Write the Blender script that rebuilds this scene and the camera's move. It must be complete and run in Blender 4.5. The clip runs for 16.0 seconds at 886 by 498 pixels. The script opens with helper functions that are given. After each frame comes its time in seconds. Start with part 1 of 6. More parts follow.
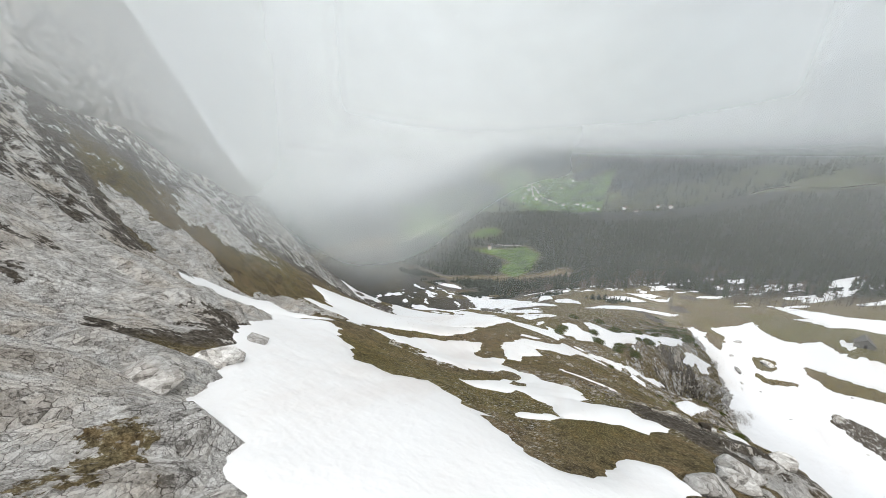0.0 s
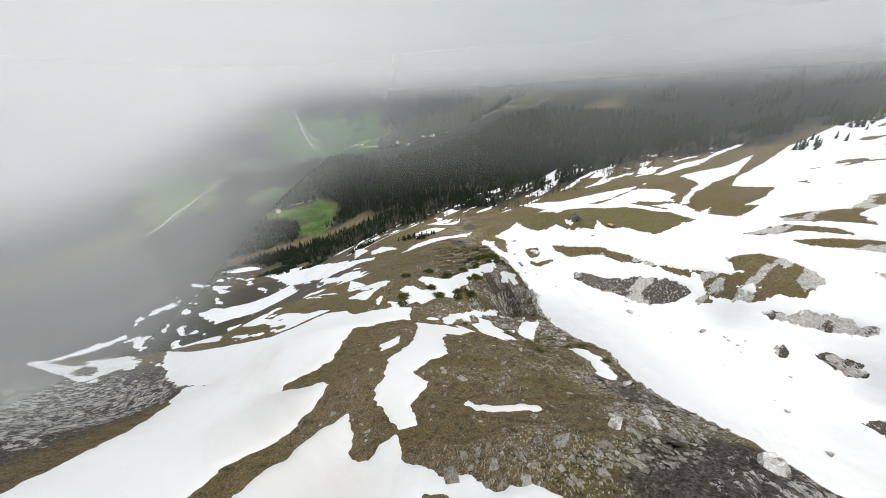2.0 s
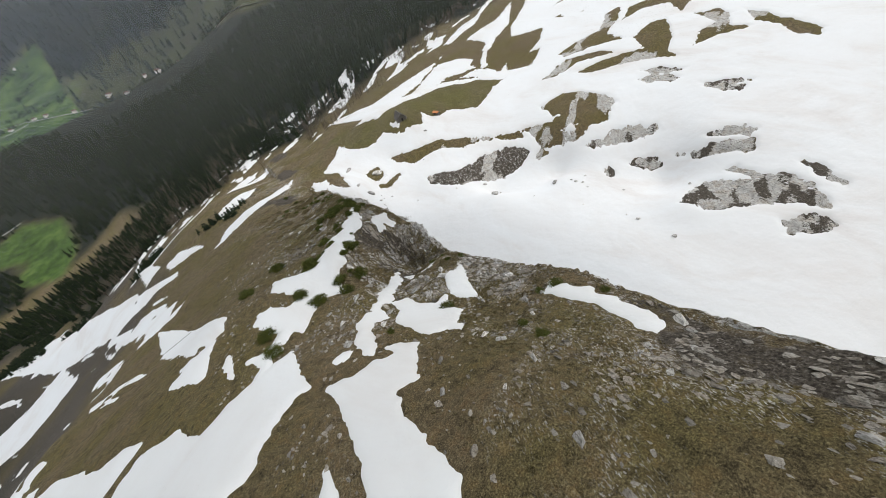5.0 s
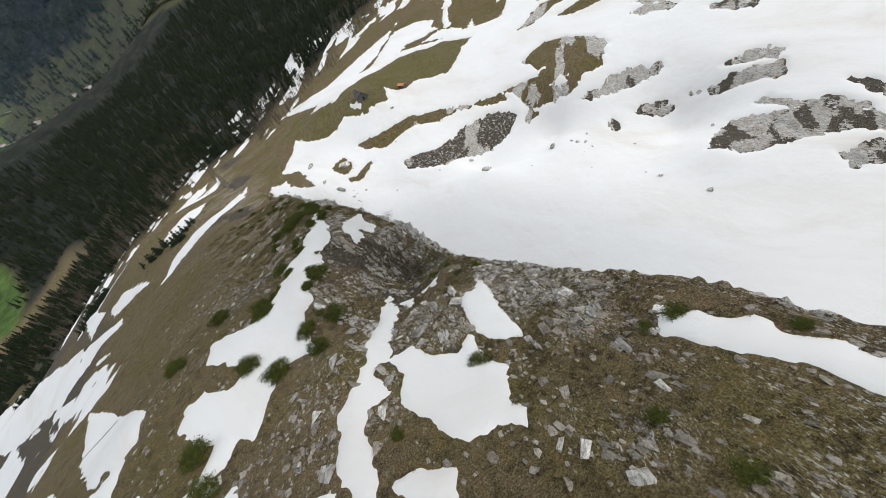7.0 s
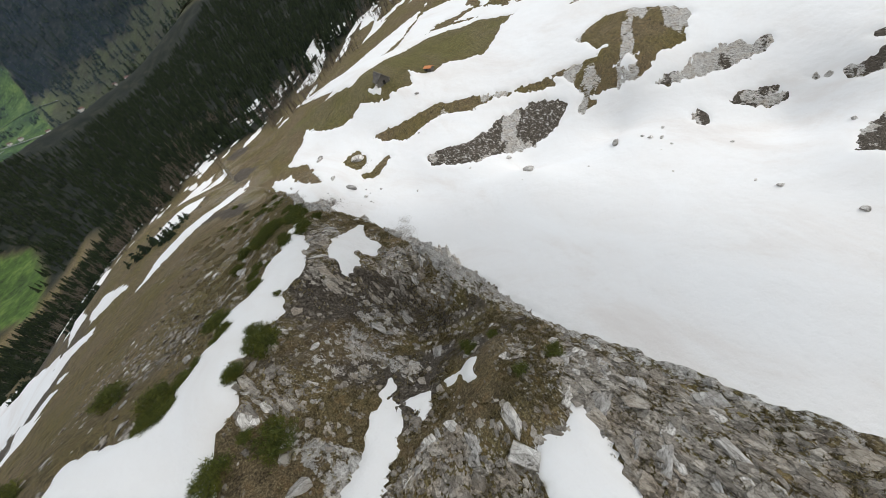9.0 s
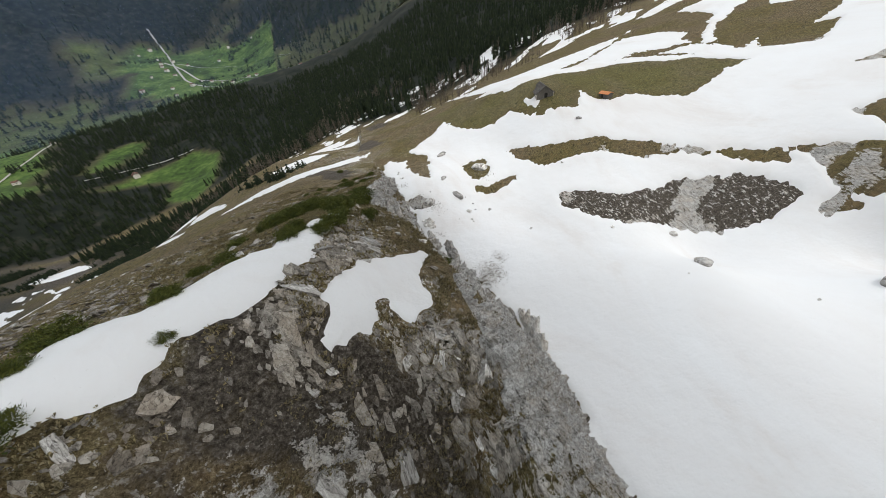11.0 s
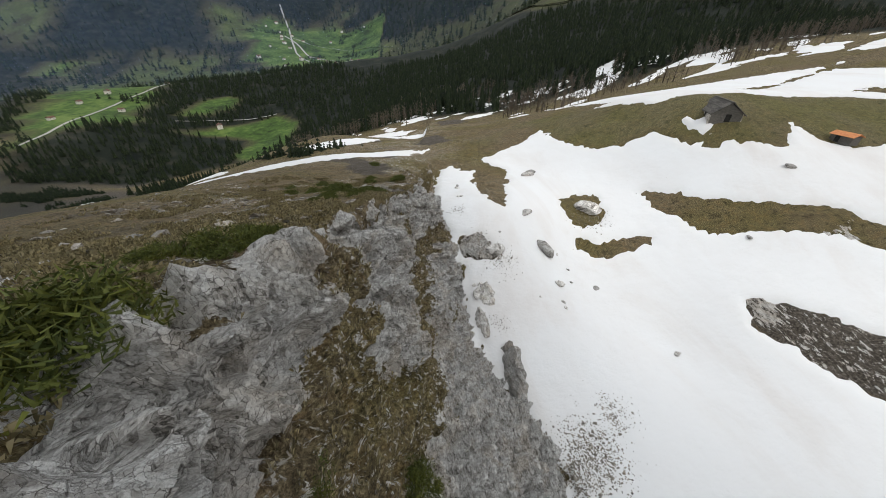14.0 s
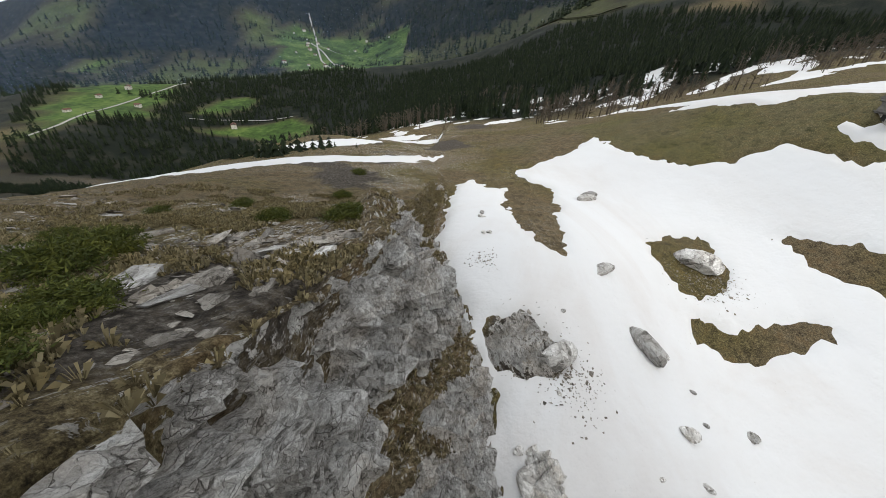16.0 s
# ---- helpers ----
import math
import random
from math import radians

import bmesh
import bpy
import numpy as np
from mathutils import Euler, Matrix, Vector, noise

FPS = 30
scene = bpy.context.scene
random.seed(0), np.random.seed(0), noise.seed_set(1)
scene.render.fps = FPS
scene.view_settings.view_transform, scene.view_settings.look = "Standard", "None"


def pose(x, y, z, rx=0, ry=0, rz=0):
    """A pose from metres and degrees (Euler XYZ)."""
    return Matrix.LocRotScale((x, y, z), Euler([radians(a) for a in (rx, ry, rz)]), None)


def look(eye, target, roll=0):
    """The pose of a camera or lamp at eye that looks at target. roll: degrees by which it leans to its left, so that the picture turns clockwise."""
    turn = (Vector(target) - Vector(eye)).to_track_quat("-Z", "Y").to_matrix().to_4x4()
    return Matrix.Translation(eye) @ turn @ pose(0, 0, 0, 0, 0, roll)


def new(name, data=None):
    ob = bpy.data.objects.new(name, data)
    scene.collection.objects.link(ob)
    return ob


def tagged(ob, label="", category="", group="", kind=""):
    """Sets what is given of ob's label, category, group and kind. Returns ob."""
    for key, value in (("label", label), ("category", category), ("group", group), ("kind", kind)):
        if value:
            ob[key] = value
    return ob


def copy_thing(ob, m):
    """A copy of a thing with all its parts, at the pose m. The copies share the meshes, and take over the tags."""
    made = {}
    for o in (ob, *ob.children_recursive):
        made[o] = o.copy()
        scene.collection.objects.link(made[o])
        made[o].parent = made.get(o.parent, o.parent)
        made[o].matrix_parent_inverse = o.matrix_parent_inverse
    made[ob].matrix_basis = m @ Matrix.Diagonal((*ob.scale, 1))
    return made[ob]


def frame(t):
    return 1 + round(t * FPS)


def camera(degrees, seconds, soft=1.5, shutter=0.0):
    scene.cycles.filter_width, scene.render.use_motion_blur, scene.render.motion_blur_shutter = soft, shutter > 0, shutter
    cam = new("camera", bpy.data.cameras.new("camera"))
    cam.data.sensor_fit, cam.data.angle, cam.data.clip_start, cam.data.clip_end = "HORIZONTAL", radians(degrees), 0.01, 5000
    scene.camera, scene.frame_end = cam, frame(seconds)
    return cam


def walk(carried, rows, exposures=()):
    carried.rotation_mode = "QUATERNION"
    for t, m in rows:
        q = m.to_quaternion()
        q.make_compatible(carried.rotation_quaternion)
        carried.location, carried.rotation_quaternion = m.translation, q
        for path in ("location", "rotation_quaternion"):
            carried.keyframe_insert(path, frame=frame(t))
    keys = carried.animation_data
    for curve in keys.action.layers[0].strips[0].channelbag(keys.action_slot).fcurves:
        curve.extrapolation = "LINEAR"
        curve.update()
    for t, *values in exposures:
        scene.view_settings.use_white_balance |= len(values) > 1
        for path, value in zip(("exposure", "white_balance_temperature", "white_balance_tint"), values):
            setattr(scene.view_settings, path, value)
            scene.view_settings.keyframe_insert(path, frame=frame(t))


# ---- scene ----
from mathutils.bvhtree import BVHTree
cam = camera(107.4, 16.0, soft=0.6)
PATH = [
    (0, (8.194, -16.442, -1.897), (7.313, -14.718, -2.399), 3.2),
    (0.5, (5.231, -11.268, -1.183), (4.603, -9.445, -1.714), 1.7),
    (1, (2.664, -5.883, -0.502), (2.325, -4.005, -1.1), 0.4),
    (1.5, (0.486, -0.251, 0.016), (0.465, 1.625, -0.677), -0.9),
    (2, (-1.353, 5.353, 0.309), (-1.073, 7.164, -0.49), -1.9),
    (2.5, (-2.405, 11.328, 0.179), (-1.867, 13.026, -0.73), -2.9),
    (3, (-2.59, 17.502, -0.355), (-1.871, 19.069, -1.368), -4.4),
    (3.5, (-2.148, 23.68, -1.403), (-1.326, 25.132, -2.505), -6.2),
    (4, (-1.044, 29.683, -2.619), (-0.165, 31.03, -3.808), -8.4),
    (4.2, (-0.416, 32.124, -3.3), (0.48, 33.431, -4.52), -9.4),
    (6.3, (10.263, 52.308, -14.611), (11.194, 53.41, -15.996), -18.5),
    (6.5, (11.609, 54.283, -15.828), (12.537, 55.38, -17.22), -19.1),
    (7, (15.221, 59.324, -18.981), (16.141, 60.408, -20.388), -20.5),
    (7.5, (18.922, 64.33, -22.595), (19.838, 65.409, -24.008), -21.4),
    (8, (22.699, 69.198, -26.317), (23.605, 70.283, -27.731), -21.9),
    (8.5, (26.533, 73.889, -29.941), (27.424, 74.996, -31.348), -21.9),
    (9, (30.474, 78.331, -33.611), (31.321, 79.506, -34.991), -20.9),
    (9.5, (34.371, 82.8, -37.143), (35.099, 84.114, -38.463), -17.9),
    (9.7, (35.964, 84.585, -38.4), (36.639, 85.948, -39.699), -16.7),
    (11.8, (47.138, 108.285, -51.502), (47.509, 109.888, -52.638), -5.4),
    (12, (47.918, 111.101, -52.479), (48.272, 112.711, -53.611), -4.3),
    (12.5, (49.749, 118.057, -55.386), (50.054, 119.689, -56.5), -2.8),
    (13, (51.297, 125.684, -58.078), (51.565, 127.328, -59.186), -1.2),
    (13.5, (52.87, 133.785, -60.788), (53.102, 135.434, -61.896), -0.1),
    (14, (54.098, 141.905, -63.713), (54.303, 143.559, -64.82), 0.8),
    (14.5, (55.312, 149.328, -66.358), (55.482, 150.988, -67.461), 1.4),
    (15, (56.211, 156.547, -68.82), (56.354, 158.214, -69.916), 1.9),
    (15.5, (56.695, 163.593, -71.064), (56.83, 165.266, -72.15), 2.7),
    (16, (57.157, 170.725, -73.418), (57.294, 172.418, -74.474), 2.8),
]
walk(cam, [(t, look(eye, target, roll)) for t, eye, target, roll in PATH], ((0, 0.45), (1.0, 0.45), (2.0, 0.4), (3.0, 0.2), (4.0, 0.05), (6.5, 0.05), (9.5, 0.05), (12, 0.0), (16, 0.0)))

# ---- light ----
# an overcast spring sky: the clear sky behind, a bright even cloud cover over most of it
world = bpy.data.worlds.new("world")
scene.world = world
world.use_nodes = True
wn, wl = world.node_tree.nodes, world.node_tree.links
sky = wn.new("ShaderNodeTexSky")
sky.sky_type = "NISHITA"
sky.sun_disc = False
sky.sun_elevation, sky.sun_rotation = radians(48), radians(132)
scale_sky = wn.new("ShaderNodeMix")
scale_sky.data_type, scale_sky.blend_type = "RGBA", "MULTIPLY"
scale_sky.inputs[0].default_value = 1.0
scale_sky.inputs[7].default_value = (0.1, 0.1, 0.1, 1)
wl.new(sky.outputs[0], scale_sky.inputs[6])
where = wn.new("ShaderNodeTexCoord")
cover = wn.new("ShaderNodeTexNoise")
cover.inputs["Scale"].default_value, cover.inputs["Detail"].default_value = 2.2, 5.0
wl.new(where.outputs["Generated"], cover.inputs["Vector"])
amount = wn.new("ShaderNodeValToRGB")
amount.color_ramp.elements[0].position, amount.color_ramp.elements[0].color = 0.3, (0.72, 0.72, 0.72, 1)
amount.color_ramp.elements[1].position, amount.color_ramp.elements[1].color = 0.62, (1, 1, 1, 1)
wl.new(cover.outputs["Fac"], amount.inputs[0])
veil = wn.new("ShaderNodeMix")
veil.data_type = "RGBA"
veil.inputs[7].default_value = (0.93, 0.97, 1.0, 1)
wl.new(amount.outputs[0], veil.inputs[0])
wl.new(scale_sky.outputs[2], veil.inputs[6])
bg = wn["Background"]
wl.new(veil.outputs[2], bg.inputs[0])
bg.inputs[1].default_value = 1.12
sun = new("sun", bpy.data.lights.new("sun", "SUN"))
sun.data.energy, sun.data.angle, sun.data.color = 1.3, radians(12), (1.0, 0.96, 0.9)
sun.matrix_world = look((0, 0, 0), (-0.5, 0.45, -0.74))



# ---- materials ----
class Nodes:
    """A short way to write node materials."""

    def __init__(self, name):
        self.mat = bpy.data.materials.new(name)
        self.mat.use_nodes = True
        self.tree = self.mat.node_tree
        self.bsdf = self.tree.nodes["Principled BSDF"]
        self.coord = self.add("ShaderNodeTexCoord").outputs["Object"]

    def add(self, kind, **values):
        n = self.tree.nodes.new(kind)
        for key, v in values.items():
            key = key.replace("_", " ")
            if hasattr(v, "is_output"):
                self.tree.links.new(v, n.inputs[key])
            else:
                n.inputs[key].default_value = v
        return n

    def link(self, a, b):
        self.tree.links.new(a, b)

    def noise(self, scale, detail=4.0, rough=0.55, stretch=None, vector=None, warp=0.0):
        v = vector or self.coord
        if stretch:
            m = self.add("ShaderNodeMapping", Vector=v)
            m.inputs["Rotation"].default_value = [radians(a) for a in stretch[3:]]
            m.inputs["Scale"].default_value = stretch[:3]
            v = m.outputs[0]
        return self.add("ShaderNodeTexNoise", Vector=v, Scale=scale, Detail=detail, Roughness=rough, Distortion=warp).outputs["Fac"]

    def bedding(self, size, turn):
        """Coordinates along and across a tilted grain: a smaller size packs the pattern closer that way."""
        m = self.tree.nodes.new("ShaderNodeMapping")
        m.vector_type = "TEXTURE"
        self.link(self.coord, m.inputs["Vector"])
        m.inputs["Rotation"].default_value = [radians(a) for a in turn]
        m.inputs["Scale"].default_value = size
        return m.outputs[0]

    def cells(self, scale, stretch, width, warp=0.05):
        """A tone for each block of a broken pattern, and the thin dark joints between them."""
        if hasattr(stretch, "is_output"):
            base = stretch
        else:
            m = self.add("ShaderNodeMapping", Vector=self.coord)
            m.inputs["Rotation"].default_value = [radians(a) for a in stretch[3:]]
            m.inputs["Scale"].default_value = stretch[:3]
            base = m.outputs[0]
        wob = self.add("ShaderNodeMix")
        wob.data_type = "VECTOR"
        nz = self.add("ShaderNodeTexNoise", Vector=base, Scale=scale * 1.3, Detail=3.0)
        wob.inputs[0].default_value = warp
        self.link(base, wob.inputs[4])
        self.link(nz.outputs["Color"], wob.inputs[5])
        tone = self.add("ShaderNodeTexVoronoi", Vector=wob.outputs[1], Scale=scale)
        edge = self.tree.nodes.new("ShaderNodeTexVoronoi")
        edge.feature = "DISTANCE_TO_EDGE"
        self.link(wob.outputs[1], edge.inputs["Vector"])
        edge.inputs["Scale"].default_value = scale
        return tone.outputs["Color"], self.ramp(edge.outputs["Distance"], (0.0, (0, 0, 0)), (width, (1, 1, 1)))

    def ramp(self, fac, *stops):
        r = self.add("ShaderNodeValToRGB", Fac=fac)
        e = r.color_ramp.elements
        while len(e) < len(stops):
            e.new(0.5)
        for k, (pos, col) in zip(e, stops):
            k.position, k.color = pos, (*col, 1)
        return r.outputs["Color"]

    def mix(self, fac, a, b, blend="MIX"):
        n = self.tree.nodes.new("ShaderNodeMix")
        n.data_type, n.blend_type = "RGBA", blend
        for key, v in ((0, fac), (6, a), (7, b)):
            if hasattr(v, "is_output"):
                self.link(v, n.inputs[key])
            else:
                n.inputs[key].default_value = v if key == 0 else (*v, 1)
        return n.outputs[2]

    def math(self, op, a, b=0.0, clamp=False):
        n = self.tree.nodes.new("ShaderNodeMath")
        n.operation, n.use_clamp = op, clamp
        for key, v in ((0, a), (1, b)):
            if hasattr(v, "is_output"):
                self.link(v, n.inputs[key])
            else:
                n.inputs[key].default_value = v
        return n.outputs[0]

    def attr(self, name):
        n = self.tree.nodes.new("ShaderNodeAttribute")
        n.attribute_name = name
        return n.outputs["Fac"]

    def random(self):
        return self.tree.nodes.new("ShaderNodeObjectInfo").outputs["Random"]

    def island(self):
        return self.tree.nodes.new("ShaderNodeNewGeometry").outputs["Random Per Island"]

    def done(self, color, rough=0.85, bumps=(), spec=0.3):
        if hasattr(color, "is_output"):
            self.link(color, self.bsdf.inputs["Base Color"])
        else:
            self.bsdf.inputs["Base Color"].default_value = (*color, 1)
        self.bsdf.inputs["Roughness"].default_value = rough
        self.bsdf.inputs["Specular IOR Level"].default_value = spec
        last = None
        for height, strength, distance in bumps:
            b = self.add("ShaderNodeBump", Height=height, Strength=strength, Distance=distance)
            if last:
                self.link(last, b.inputs["Normal"])
            last = b.outputs[0]
        if last:
            self.link(last, self.bsdf.inputs["Normal"])
        return self.mat


def rock_color(n):
    """Grey limestone in thin tilted beds: broken plates, shadow lines painted along the bedding, cross joints and
    speckle.
    """
    bed = n.bedding((0.42, 1.3, 1.1), (6, -41, -10))
    beds = n.noise(0.9, 6.0, 0.66, vector=bed)
    stain = n.noise(0.3, 5.0, 0.65, warp=0.6)
    fine = n.noise(14.0, 5.0, 0.78)
    tone2, joint2 = n.cells(1.5, n.bedding((0.5, 1.3, 1.0), (6, -41, -10)), 0.022, 0.1)
    tone3, joint3 = n.cells(4.2, n.bedding((0.45, 1.4, 0.9), (14, -35, 4)), 0.04, 0.1)
    tone4, joint4 = n.cells(9.5, n.bedding((0.5, 1.3, 0.9), (2, -44, -16)), 0.05, 0.06)
    lump = n.math("ADD", n.math("MULTIPLY", tone2, 0.36), n.math("ADD", n.math("MULTIPLY", tone3, 0.36), n.math("MULTIPLY", tone4, 0.28)))
    mixed = n.math("ADD", n.math("MULTIPLY", lump, 0.5), n.math("ADD", n.math("MULTIPLY", beds, 0.18), n.math("MULTIPLY", fine, 0.32)))
    c = n.ramp(mixed, (0.34, (0.15, 0.14, 0.126)), (0.41, (0.4, 0.38, 0.355)), (0.49, (0.55, 0.53, 0.505)), (0.58, (0.74, 0.725, 0.7)))
    c = n.mix(n.ramp(stain, (0.46, (0, 0, 0)), (0.62, (0.75, 0.75, 0.75))), c, n.mix(1.0, c, (0.8, 0.73, 0.65), "MULTIPLY"))
    # thin line shadows of the plates, drawn into the colour along the bedding
    seam_shade = n.ramp(n.math("ABSOLUTE", n.math("SUBTRACT", beds, 0.5)), (0.0, (0.75, 0.75, 0.75)), (0.01, (1, 1, 1)))
    broken = n.ramp(n.noise(2.4, 4.0, 0.7), (0.4, (0, 0, 0)), (0.52, (1, 1, 1)))
    joint = n.mix(1.0, seam_shade, n.mix(broken, (1, 1, 1),  n.mix(n.ramp(stain, (0.42, (0, 0, 0)), (0.5, (1, 1, 1))), n.mix(1.0, joint2, joint4, "MULTIPLY"), joint3)), "MULTIPLY")
    c = n.mix(joint, n.mix(1.0, c, (0.22, 0.2, 0.18), "MULTIPLY"), c)
    return c, n.math("ADD", n.math("MULTIPLY", lump, 0.7), n.math("MULTIPLY", joint, 0.6)), fine, beds


def make_ground():
    n = Nodes("mountain_ground")
    tiny, small, mid, big = n.noise(22.0, 5.0, 0.75), n.noise(6.0, 6.0, 0.74), n.noise(0.8, 5.0, 0.62), n.noise(0.06, 4.0, 0.55)
    clump, gap = n.cells(2.6, (1, 1, 0.8, 0, 0, 0), 0.2, 0.35)
    mixed = n.math("ADD", n.math("MULTIPLY", small, 0.4), n.math("ADD", n.math("MULTIPLY", tiny, 0.3), n.math("ADD", n.math("MULTIPLY", mid, 0.26), n.math("MULTIPLY", n.math("MULTIPLY", clump, n.attr("stony")), 0.07))))
    grass = n.ramp(mixed, (0.395, (0.02, 0.015, 0.009)), (0.45, (0.085, 0.064, 0.036)), (0.51, (0.195, 0.153, 0.088)), (0.595, (0.46, 0.385, 0.25)))
    grass = n.mix(n.ramp(big, (0.42, (0, 0, 0)), (0.62, (1, 1, 1))), grass, n.mix(1.0, grass, (0.88, 0.93, 0.68), "MULTIPLY"))
    grass = n.mix(n.ramp(mid, (0.5, (0, 0, 0)), (0.6, (0.8, 0.8, 0.8))), grass, n.mix(1.0, grass, (0.66, 0.56, 0.47), "MULTIPLY"))
    gap = n.mix(n.math("MULTIPLY", n.attr("stony"), 0.9, True), (1, 1, 1), gap)
    # shade in the hollows between tussocks, multiplied into the grass colour
    grass = n.mix(gap, n.mix(1.0, grass, (0.42, 0.38, 0.35), "MULTIPLY"), grass)
    rock, lump, fine, beds = rock_color(n)
    chip_beds = n.noise(2.6, 4.0, 0.7, vector=n.bedding((0.34, 1.3, 1.3), (6, -41, -10)), warp=0.3)
    chips = n.ramp(n.math("ADD", chip_beds, n.math("MULTIPLY", n.attr("stony"), 0.06)), (0.6, (0, 0, 0)), (0.625, (0.95, 0.95, 0.95)))
    grass = n.mix(n.math("MULTIPLY", chips, n.ramp(n.attr("stony"), (0, (0, 0, 0)), (0.7, (1, 1, 1)))), grass, rock)
    scree = n.ramp(n.noise(3.0, 7.0, 0.8), (0.38, (0.02, 0.016, 0.012)), (0.47, (0.058, 0.048, 0.038)), (0.55, (0.11, 0.094, 0.076)), (0.66, (0.24, 0.22, 0.195)))
    edge = n.math("ADD", n.math("MULTIPLY", small, 0.35), n.math("ADD", n.math("MULTIPLY", mid, 0.5), n.math("MULTIPLY", beds, 0.9)))
    rk = n.ramp(n.math("ADD", n.attr("rock"), n.math("SUBTRACT", edge, 0.875)), (0.485, (0, 0, 0)), (0.515, (1, 1, 1)))
    sc = n.ramp(n.math("ADD", n.attr("scree"), n.math("SUBTRACT", n.math("ADD", n.math("MULTIPLY", small, 0.5), n.math("MULTIPLY", mid, 0.9)), 0.7)), (0.4, (0, 0, 0)), (0.62, (1, 1, 1)))
    c = n.mix(sc, grass, scree)
    c = n.mix(rk, c, rock)
    field = n.ramp(n.math("ADD", n.math("MULTIPLY", n.noise(0.012, 4.0, 0.6), 0.6), n.math("MULTIPLY", n.noise(0.11, 4.0, 0.6), 0.4)), (0.38, (0.02, 0.036, 0.01)), (0.5, (0.055, 0.1, 0.02)), (0.62, (0.12, 0.17, 0.042)))
    c = n.mix(n.attr("green"), c, field)
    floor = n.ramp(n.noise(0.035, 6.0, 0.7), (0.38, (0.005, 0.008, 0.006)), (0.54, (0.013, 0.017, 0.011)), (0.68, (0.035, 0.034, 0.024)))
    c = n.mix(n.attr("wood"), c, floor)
    return n.done(c, 0.9, ((n.math("ADD", small, n.math("MULTIPLY", gap, 0.6)), 0.8, 0.18), (lump, n.math("MULTIPLY", rk, 0.9), 0.22), (n.math("ADD", fine, tiny), 0.6, 0.06)), 0.2)


def make_snow():
    n = Nodes("old_snow")
    dust = n.noise(0.045, 6.0, 0.65, stretch=(1.0, 0.45, 1.0, 0, 0, 25), warp=0.8)
    c = n.ramp(dust, (0.35, (0.82, 0.825, 0.835)), (0.52, (0.8, 0.795, 0.797)), (0.62, (0.765, 0.745, 0.735)), (0.75, (0.71, 0.675, 0.66)))
    specks = n.ramp(n.noise(2.4, 4.0, 0.85), (0.66, (0, 0, 0)), (0.74, (0.5, 0.5, 0.5)))
    c = n.mix(specks, c, (0.42, 0.38, 0.34))
    return n.done(c, 0.7, ((n.noise(0.35, 4.0, 0.6), 0.45, 0.4), (n.noise(3.0, 5.0, 0.7), 0.4, 0.07)), 0.25)


def make_rock(name, tint=(1, 1, 1), loose=False):
    n = Nodes(name)
    c, lump, fine, _ = rock_color(n)
    k = n.math("ADD", n.math("MULTIPLY", n.island() if loose else n.random(), 0.75), 0.62)
    c = n.mix(1.0, c, tint, "MULTIPLY")
    hsv = n.add("ShaderNodeHueSaturation", Color=c)
    n.link(k, hsv.inputs["Value"])
    return n.done(hsv.outputs[0], 0.88, ((lump, 0.6, 0.12), (fine, 0.5, 0.04)), 0.25)


def make_leaves(name, dark, light, rough=0.75, sere=(1.25, 1.05, 0.6)):
    n = Nodes(name)
    c = n.mix(n.island(), dark, light)
    c = n.mix(n.ramp(n.noise(1.3, 3.0), (0.4, (0, 0, 0)), (0.65, (0.7, 0.7, 0.7))), c, n.mix(1.0, c, sere, "MULTIPLY"))
    return n.done(c, rough, (), 0.2)


def make_wood(name, a, b, scale=6.0):
    n = Nodes(name)
    grain = n.noise(scale, 5.0, 0.65, stretch=(0.3, 3.0, 3.0, 0, 0, 0))
    c = n.ramp(grain, (0.35, a), (0.65, b))
    hsv = n.add("ShaderNodeHueSaturation", Color=c)
    n.link(n.math("ADD", n.math("MULTIPLY", n.random(), 0.6), 0.65), hsv.inputs["Value"])
    return n.done(hsv.outputs[0], 0.85, ((grain, 0.4, 0.02),))


def make_plain(name, a, b, scale=2.0, rough=0.8):
    n = Nodes(name)
    g = n.noise(scale, 5.0, 0.6)
    return n.done(n.ramp(g, (0.35, a), (0.65, b)), rough, ((g, 0.3, 0.02),))


GROUND, SNOW = make_ground(), make_snow()
ROCK = make_rock("limestone")
SHRUB = make_leaves("dwarf_pine_needles", (0.034, 0.048, 0.012), (0.13, 0.148, 0.034))
TUFT = make_leaves("dry_grass", (0.1, 0.084, 0.045), (0.42, 0.36, 0.22), sere=(1.1, 1.03, 0.82))
NEEDLES = make_leaves("spruce_needles", (0.007, 0.013, 0.007), (0.02, 0.032, 0.013))
TWIGS = make_leaves("bare_twigs", (0.07, 0.06, 0.052), (0.16, 0.14, 0.125))
BARK = make_wood("bark", (0.03, 0.022, 0.016), (0.09, 0.07, 0.055))
PLANK = make_wood("grey_planks", (0.07, 0.064, 0.057), (0.18, 0.168, 0.15))
SHINGLE = make_wood("grey_shingles", (0.05, 0.045, 0.04), (0.15, 0.135, 0.12))
STONEWALL = make_rock("wall_stone", (0.75, 0.72, 0.67))
ORANGE = make_plain("rusty_orange_sheet", (0.5, 0.17, 0.06), (0.68, 0.3, 0.13), 3.0)
PLASTER = make_plain("plaster", (0.55, 0.5, 0.44), (0.8, 0.77, 0.7), 0.6)
ROOFTILE = make_plain("brown_roof", (0.1, 0.05, 0.035), (0.2, 0.11, 0.08), 0.8)
ROADSTUFF = make_plain("gravel_road", (0.3, 0.29, 0.26), (0.42, 0.4, 0.37), 0.2)
DARK = make_plain("dark_opening", (0.012, 0.011, 0.01), (0.03, 0.028, 0.025), 2.0)

